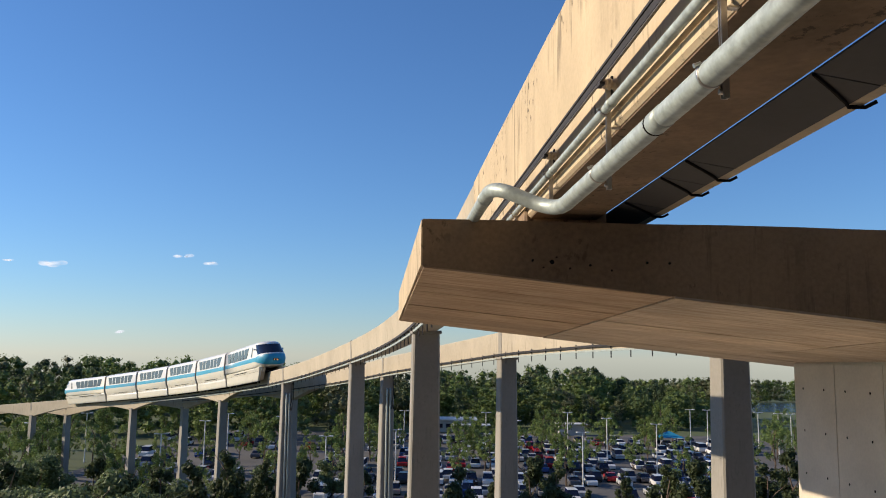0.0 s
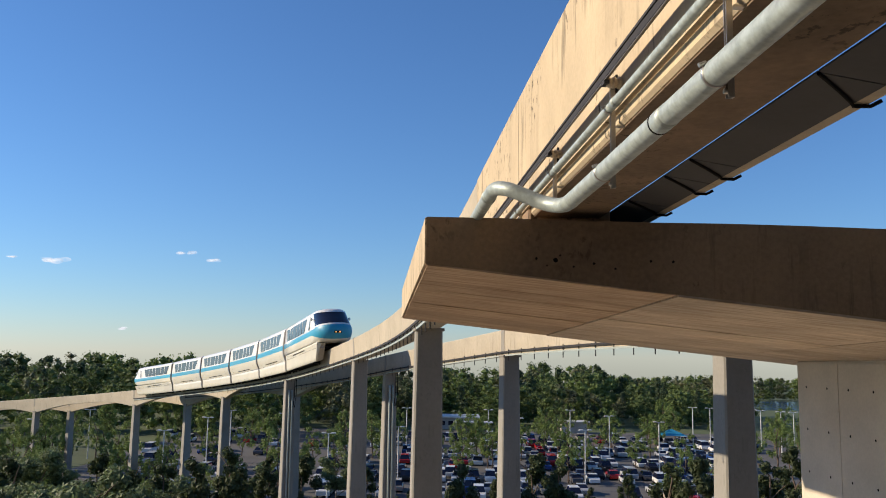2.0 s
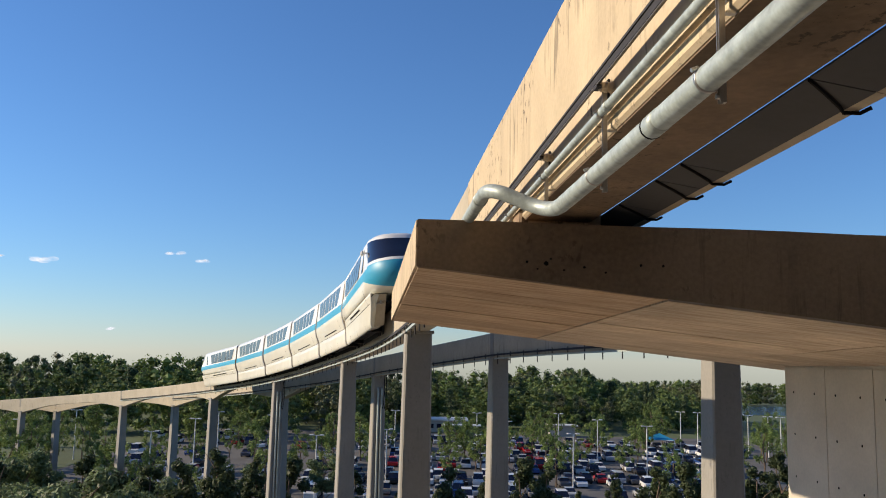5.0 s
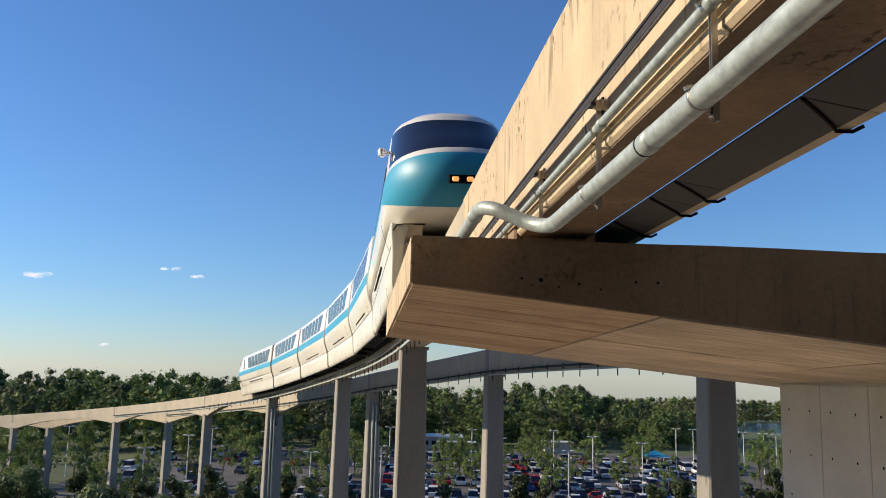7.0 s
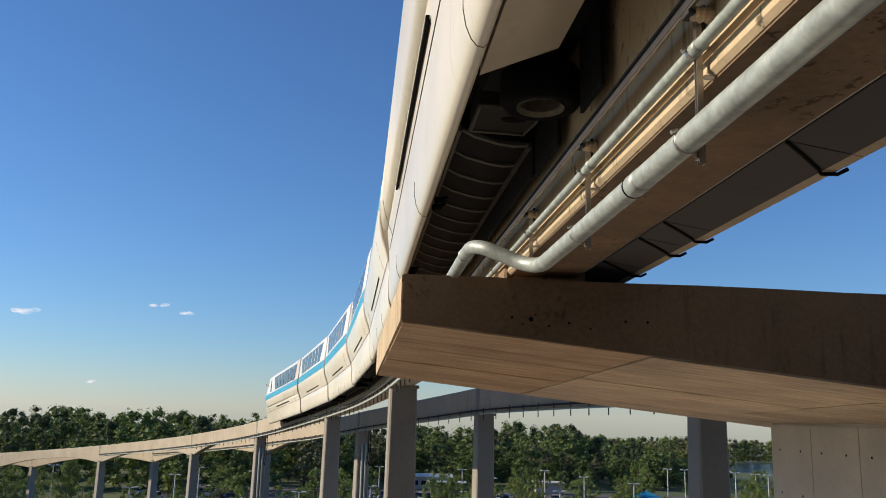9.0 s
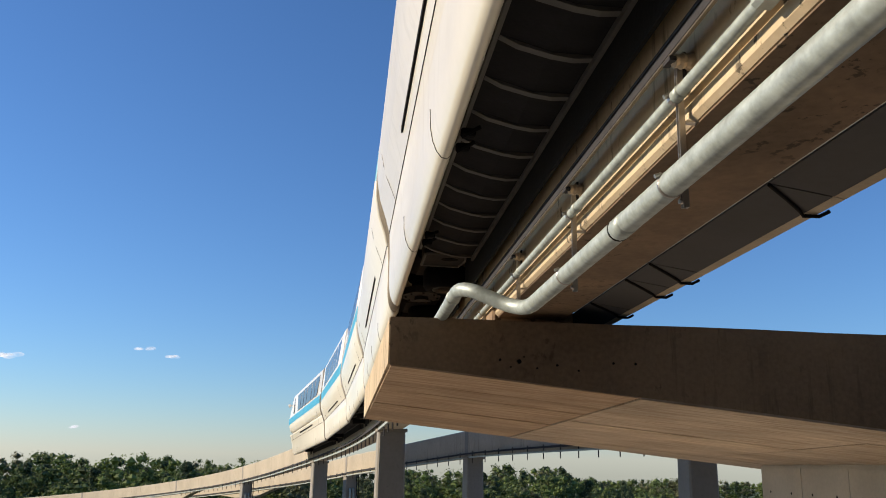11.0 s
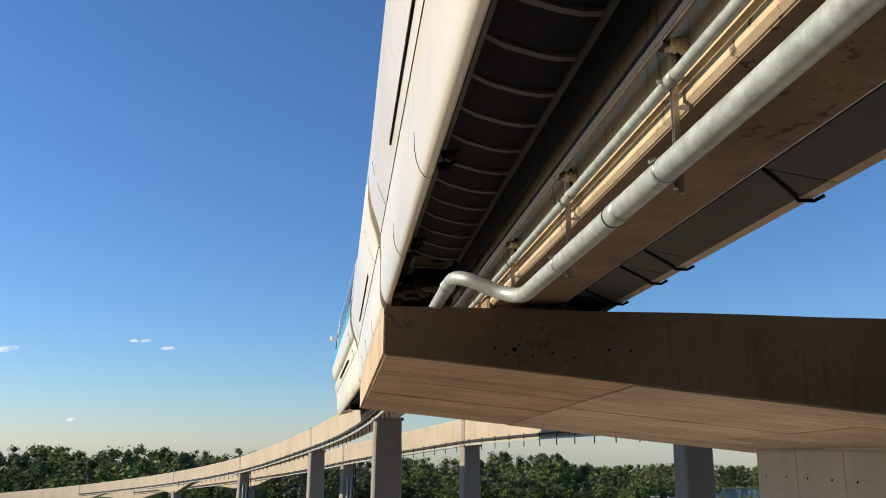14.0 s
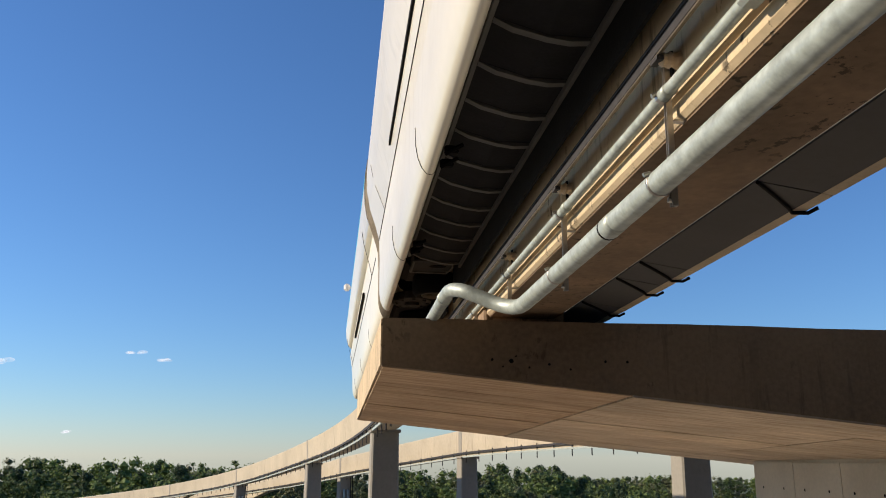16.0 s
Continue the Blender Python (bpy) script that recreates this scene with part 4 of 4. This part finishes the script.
def plant(kind, x, y, s, rz, label, cat, group, bark_meshes={}):
    crown, tg = kind
    t = thing("tree", label, cat, group, Matrix.Translation((x, y, 0)) @ pose(0, 0, 0, 0, 0, rz) @ Matrix.Scale(s, 4))
    c = new("crown", crown)
    c.parent = t
    if id(tg) not in bark_meshes:
        bark_meshes[id(tg)] = part("trunk", tg, BARK, t)
    else:
        k = new("trunk", bark_meshes[id(tg)].data)
        k.parent = t
    return t


def core_faces(blobs, k):
    """Low dark hearts of the leaf masses, so that no light shows through the middle of a crown."""
    v, f = [], []
    for c, r in blobs:
        o = len(v)
        v += [(c[0] + k * r[0] * a, c[1] + k * r[1] * b, c[2] + k * r[2] * d) for a, b, d in ((1, 0, 0), (0, 1, 0), (-1, 0, 0), (0, -1, 0), (0, 0, 1), (0, 0, -1))]
        f += [[o + q for q in t] for t in ((0, 1, 4), (1, 2, 4), (2, 3, 4), (3, 0, 4), (1, 0, 5), (2, 1, 5), (3, 2, 5), (0, 3, 5))]
    return np.array(v), f


def woods():
    """Far woodland: many broad crowns of leaf clumps of several kinds along the skyline."""
    rng = np.random.default_rng(11)
    bases = []
    for i in range(9):
        w = (0.30, 0.40, 0.34, 0.46, 0.26, 0.38, 0.32, 0.43, 0.22)[i]
        tall = i in (4, 8)
        blobs = []
        for k in range(34):
            a, z = rng.random() * 6.28, 0.10 + 0.84 * rng.random()
            rad = w * (math.sqrt(max(0.05, 1 - ((z - 0.48) / 0.56) ** 2)) if not tall else (1.15 - z) * 0.9) * rng.random() ** 0.4
            q = w * (0.20 + 0.18 * rng.random())
            blobs.append(((rad * 0.85 * math.cos(a), rad * 0.85 * math.sin(a), z), (q, q, q * 0.8)))
        lv, lf = leaf_cloud(rng, blobs, 1450, 0.0195)
        cv, cf = core_faces(blobs, 0.60)
        bases.append((np.concatenate([lv, cv]), lf.tolist() + [[q + len(lv) for q in t] for t in cf]))
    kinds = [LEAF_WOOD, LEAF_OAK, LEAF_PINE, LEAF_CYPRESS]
    # distance, count, share of the skyline's height, from and to across
    for dist, n, low, xa, xb in ((222, 36, 0.76, -215, -26), (266, 50, 0.70, -45, 92), (250, 44, 0.93, -230, -18), (290, 56, 0.84, -70, 104), (318, 78, 0.96, -230, 108), (345, 80, 1.0, -230, 112), (520, 60, 0.97, 85, 330), (545, 60, 1.0, 85, 330)):
        vs, fs, ms, o = [], [], [], 0
        for i in range(n):
            x = xa + (xb - xa) * (i + rng.random() * 0.9) / n
            y = dist + rng.normal() * 7
            pick = int(rng.integers(9))
            v, f = bases[pick]
            ratio = x / y
            drop = float(np.interp(ratio, [-0.53, -0.2, -0.15, -0.05, 0.05, 0.12, 0.17, 0.205, 0.29, 0.42], [0.008, 0.004, 0.011, 0.013, 0.0135, 0.008, 0.009, 0.020, 0.022, 0.022]))
            foot = float(np.interp(y, [245, 420, 505, 900], [0, -3.4, -3.4, -15.5]))
            h = (EYE - drop * y - foot) * low * (0.80 + 0.24 * rng.random()) / 0.96
            t = rng.random() * 6.28
            R = np.array([[math.cos(t), -math.sin(t), 0], [math.sin(t), math.cos(t), 0], [0, 0, 1]])
            s = 0.85 + 0.3 * rng.random()
            vs.append((v @ R.T) * np.array([h * s, h * s, h]) + np.array([x, y, foot]))
            fs += [[q + o for q in t] for t in f]
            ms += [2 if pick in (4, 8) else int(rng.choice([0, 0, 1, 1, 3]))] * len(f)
            o += len(v)
        me = bpy.data.meshes.new("woodland")
        me.from_pydata(np.concatenate(vs).tolist(), [], fs)
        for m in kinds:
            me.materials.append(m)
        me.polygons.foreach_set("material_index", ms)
        me.update()
        tagged(new("woodland", me), "dense green woodland along the horizon", "woods", kind="stuff")


def trees():
    rng = random.Random(21)
    cone = [tree_kind(31 + i, 12, 3.9, "cone", LEAF_DARK, 7500, 0.19) for i in range(3)]
    rnd = [tree_kind(41 + i, 9, 4.0, "round", LEAF_SOFT, 7500, 0.15) for i in range(3)]
    young = [tree_kind(51 + i, 7, 2.3, "airy", LEAF_YOUNG, 3000, 0.10) for i in range(3)]

    def spot(px, d):
        return (px - 784) / 1481 * d

    for i, (px, d, s) in enumerate(((820, 84, 0.94), (945, 90, 0.90), (985, 80, 0.92), (1172, 84, 0.97), (1225, 80, 0.98), (350, 74, 0.98), (250, 70, 1.02), (545, 86, 0.9), (480, 100, 0.75), (1345, 88, 0.95), (1385, 96, 0.95), (415, 84, 0.97), (1100, 120, 0.5), (650, 92, 0.75), (700, 84, 0.6), (300, 84, 0.9), (190, 80, 0.95), (1040, 96, 0.55), (1270, 92, 0.8), (30, 74, 0.98), (740, 96, 0.65), (880, 110, 0.55))):
        plant(cone[i % 3], spot(px, d), d, s, i * 67, "dark glossy broadleaf tree with a ragged pointed crown", "tree", "magnolia trees")
    for i, (px, d, s) in enumerate(((150, 62, 1.28), (190, 66, 1.30), (110, 68, 1.2), (60, 70, 1.12), (0, 66, 1.25), (215, 72, 1.1), (-60, 66, 1.3), (290, 78, 1.05), (440, 104, 0.9), (85, 92, 1.15), (20, 96, 1.1), (600, 118, 0.8))):
        plant(rnd[i % 3], spot(px, d), d, s, i * 51, "soft grey-green tree with a loose round crown", "tree", "round-crowned trees")
    for i in range(115):
        px, d = rng.uniform(-40, 1420) if i < 90 else rng.uniform(-30, 420), rng.uniform(112, 236)
        if d < 140 and 560 < px < 1150:
            d += 45
        plant(young[i % 3], spot(px, d), d, rng.uniform(0.75, 1.45), i * 37, "young bright green tree in a planted island", "tree", "young lot trees")


# ---- the parking lot ----
def cars():
    rng = random.Random(5)
    PAINTS = [("white", (0.75, 0.75, 0.74), 11), ("silver", (0.45, 0.46, 0.47), 6), ("black", (0.02, 0.02, 0.022), 5), ("dark grey", (0.10, 0.10, 0.11), 4), ("red", (0.42, 0.02, 0.02), 2), ("blue", (0.03, 0.07, 0.22), 2), ("beige", (0.42, 0.37, 0.28), 1)]
    tyre = Geo()
    tyre.tube([(-0.11, 0, 0), (0.11, 0, 0)], 0.33, 14)
    protos = []
    for kind, (ln, wd, ht, hood, boot, cab) in {"saloon": (4.7, 1.82, 1.45, 1.25, 0.95, 0.82), "suv": (4.8, 1.92, 1.78, 1.15, 0.25, 0.95), "van": (5.2, 2.0, 2.0, 0.75, 0.12, 0.98)}.items():
        for pname, col, weight in PAINTS:
            m = bpy.data.materials.get(pname + "_car_paint") or mat(pname + "_car_paint", col, 0.25, 0.1, vary=0.05, bump=0)
            car = thing("parked_car", f"{pname} {kind} parked in the lot", "car", "parked cars")
            h = ln / 2
            sill, belt = 0.28, 0.92 if kind != "van" else 1.05
            prof = [(-h, sill), (-h, belt - 0.12), (-h + 0.12, belt), (-h + hood, belt + 0.06), (h - boot, belt + 0.06), (h - 0.06, belt), (h, belt - 0.2), (h, sill)]
            g = Geo()
            k = len(prof)
            vs = [(x, y * (1 if j in (1, 2) else 0.985), z) for j, x in enumerate((-wd / 2, -wd / 2 + 0.06, wd / 2 - 0.06, wd / 2)) for y, z in prof]
            g.add(vs, [[j * k + i, j * k + (i + 1) % k, (j + 1) * k + (i + 1) % k, (j + 1) * k + i] for j in range(3) for i in range(k)] + [list(range(k)), [3 * k + i for i in range(k)]])
            part("body", g, m, car)
            r = Geo()
            f0, f1, b1, b0 = -h + hood + 0.05, -h + hood + 0.75, h - boot - 0.45, h - boot - 0.02
            ww, wt = wd / 2 - 0.05, wd / 2 - 0.22
            zb, zt = belt + 0.05, ht
            vs = [(-ww, f0, zb), (ww, f0, zb), (ww, b0, zb), (-ww, b0, zb), (-wt, f1, zt - 0.03), (wt, f1, zt - 0.03), (wt, b1, zt - 0.03), (-wt, b1, zt - 0.03)]
            r.add(vs, [[0, 1, 5, 4], [1, 2, 6, 5], [2, 3, 7, 6], [3, 0, 4, 7], [4, 5, 6, 7], [3, 2, 1, 0]])
            part("cabin_glass", r, GLASS, car, "dark car windows")
            part("roof", Geo().box((0, (f1 + b1) / 2, zt), (2 * wt + 0.06, b1 - f1 + 0.08, 0.07), bev=0.03), m, car)
            for sx in (-1, 1):
                for yy in (-h + 0.85, h - 0.9):
                    part("wheel", tyre, BLACKM, car, at=Matrix.Translation((sx * (wd / 2 - 0.1), yy, 0.33)))
                part("head_light", Geo().box((sx * (wd / 2 - 0.28), -h + 0.02, belt - 0.2), (0.36, 0.08, 0.14), bev=0.02), PALE, car)
            protos += [car] * (weight * (3 if kind != "van" else 1))
    used = set()
    rows = []
    for k in range(6):
        y = 128 + k * 16.5
        rows += [(y, 0), (y + 5.4, 180)]
    for y, turn in rows:
        n = int(2 * 0.47 * y / 2.85)
        for i in range(n):
            x = -0.36 * y + i * 2.85 + (0.9 if turn else 0)
            if x > 0.36 * y or i % 13 == 12:
                continue
            if rng.random() < (0.27 if x > -0.12 * y else 0.72):
                continue
            if len(used) > 290:
                break
            p = rng.choice(protos)
            m = Matrix.Translation((x + rng.uniform(-0.15, 0.15), y + rng.uniform(-0.3, 0.3), 0.06)) @ pose(0, 0, 0, 0, 0, turn + rng.uniform(-2, 2) + (180 if rng.random() < 0.25 else 0))
            if p.name not in used:
                used.add(p.name)
                p.matrix_basis = m
            else:
                c = copy_thing(p, m)
                used.add(c.name)
    for p in set(protos):
        if p.name not in used:
            p.matrix_basis = Matrix.Translation((rng.uniform(-20, 70), 224 + rng.uniform(0, 8), 0.06))


def light_poles():
    proto = thing("street_lamp", "pale parking-lot lamp post with twin flat heads", "lamp post", "lot lamps")
    part("post", Geo().tube([(0, 0, 0), (0, 0, 0.7), (0, 0, 9.4)], [0.16, 0.11, 0.085], 8), POLE, proto)
    part("arm", Geo().box((0, 0, 9.4), (1.3, 0.09, 0.09), bev=0.01), POLE, proto)
    for s in (-1, 1):
        part("lamp_head", Geo().box((s * 0.72, 0, 9.44), (0.66, 0.40, 0.17), bev=0.04), POLE, proto, "flat lamp head")
    first = True
    for px, y in ((1002, 728), (1215, 723), (1245, 724), (1156, 748), (372, 742), (297, 764), (166, 729), (860, 728), (1070, 738), (1028, 762), (1333, 728), (1368, 730), (1390, 731), (68, 746), (412, 730), (718, 725), (704, 757), (1318, 726), (505, 735), (583, 768), (912, 742)):
        hor = 634 + (px - 784) * 0.0122
        d = (EYE - 9.5) * 1481 / (y - hor)
        m = Matrix.Translation(((px - 784) / 1481 * d, d, 0.0)) @ pose(0, 0, 0, 0, 0, (px * 37) % 50 - 25)
        if first:
            proto.matrix_basis, first = m, False
        else:
            copy_thing(proto, m)


def lot_buildings():
    b = thing("low_building", "long low white-roofed building beyond the parking lot", "building")
    part("wall", Geo().box((2, 246, 1.7), (14, 7, 3.3)), WALLP, b)
    part("roof", Geo().box((2, 246, 3.6), (16, 9, 0.5), bev=0.1), PALE, b, "white flat roof")
    part("awning", Geo().box((8, 240, 2.4), (11, 4, 0.35), bev=0.1), PALE, b, "white awning")
    for i in range(5):
        part("window", Geo().box((-3 + i * 2.4, 242.45, 1.8), (1.5, 0.12, 1.2)), GLASS, b)
    k = thing("kiosk", "small tan ticket kiosk with a flat roof", "kiosk")
    part("wall", Geo().box((36, 238, 1.5), (7, 4, 3.0)), WALLP, k)
    part("roof", Geo().box((36, 238, 3.15), (8.4, 5.4, 0.3), bev=0.06), PALE, k)
    t = thing("tent_canopy", "teal canvas canopy on thin posts", "canopy")
    d = 205
    x = (1178 - 784) / 1481 * d
    part("cover", Geo().add([(x - 3, d - 3, 2.8), (x + 3, d - 3, 2.8), (x + 3, d + 3, 2.8), (x - 3, d + 3, 2.8), (x, d, 4.2)], [[0, 1, 4], [1, 2, 4], [2, 3, 4], [3, 0, 4], [3, 2, 1, 0]]), TEAL, t)
    for dx in (-2.8, 2.8):
        for dy in (-2.8, 2.8):
            part("post", Geo().tube([(x + dx, d + dy, 0), (x + dx, d + dy, 2.8)], 0.05, 6), POLE, t)


def clouds():
    m = bpy.data.materials.new("thin_cloud")
    m.use_nodes = True
    n, l = m.node_tree.nodes, m.node_tree.links
    # emission gives the clouds their brightness in place of sunlight
    b, em, cl = n.new("ShaderNodeMixShader"), n.new("ShaderNodeEmission"), n.new("ShaderNodeBsdfTransparent")
    em.inputs[0].default_value = (0.95, 0.93, 0.90, 1)
    em.inputs[1].default_value = 0.8
    l.new(cl.outputs[0], b.inputs[1])
    l.new(em.outputs[0], b.inputs[2])
    l.new(b.outputs[0], n["Material Output"].inputs[0])
    tc, no, rp = n.new("ShaderNodeTexCoord"), n.new("ShaderNodeTexNoise"), n.new("ShaderNodeValToRGB")
    no.inputs["Scale"].default_value = 0.03
    no.inputs["Detail"].default_value = 5
    l.new(tc.outputs["Object"], no.inputs["Vector"])
    rp.color_ramp.elements[0].position, rp.color_ramp.elements[1].position = 0.42, 0.75
    rp.color_ramp.elements[1].color = (0.62, 0.62, 0.62, 1)
    l.new(no.outputs[0], rp.inputs[0])
    l.new(rp.outputs[0], b.inputs[0])
    rng = random.Random(3)
    d = 2600
    for px, py, w, h in ((88, 469, 56, 17), (368, 469, 24, 9), (318, 456, 36, 9), (215, 589, 22, 9), (8, 463, 20, 6)):
        x = (px - 784) / 1481 * d
        z = EYE + (634 + (px - 784) * 0.0122 - py) / 1481 * d * 1.01
        g = Geo()
        for k in range(7):
            bm = bmesh.new()
            bmesh.ops.create_icosphere(bm, subdivisions=2, radius=1)
            s = rng.uniform(0.25, 0.5)
            q = Matrix.Translation((rng.uniform(-0.5, 0.5) * w * 1.2, rng.uniform(-8, 8), rng.uniform(-0.25, 0.25) * h)) @ Matrix.Diagonal((w * s * 0.9, 10, h * s * 1.1, 1))
            bm.transform(q)
            bm.verts.index_update()
            g.add([v.co.copy() for v in bm.verts], [[v.index for v in f.verts] for f in bm.faces])
            bm.free()
        tagged(g.ob("cloud", m, smooth=True, at=Matrix.Translation((x, d, z))), "small thin white cloud in the blue sky", "cloud", kind="structure")


ground()
station()
crossbeam()
beams()
piers()
services()
front = train_car(1)
middle = train_car(0)
TRAIN = [front, middle] + [copy_thing(middle, Matrix()) for _ in range(3)] + [copy_thing(front, Matrix())]
woods()
trees()
cars()
light_poles()
lot_buildings()
clouds()
motions()
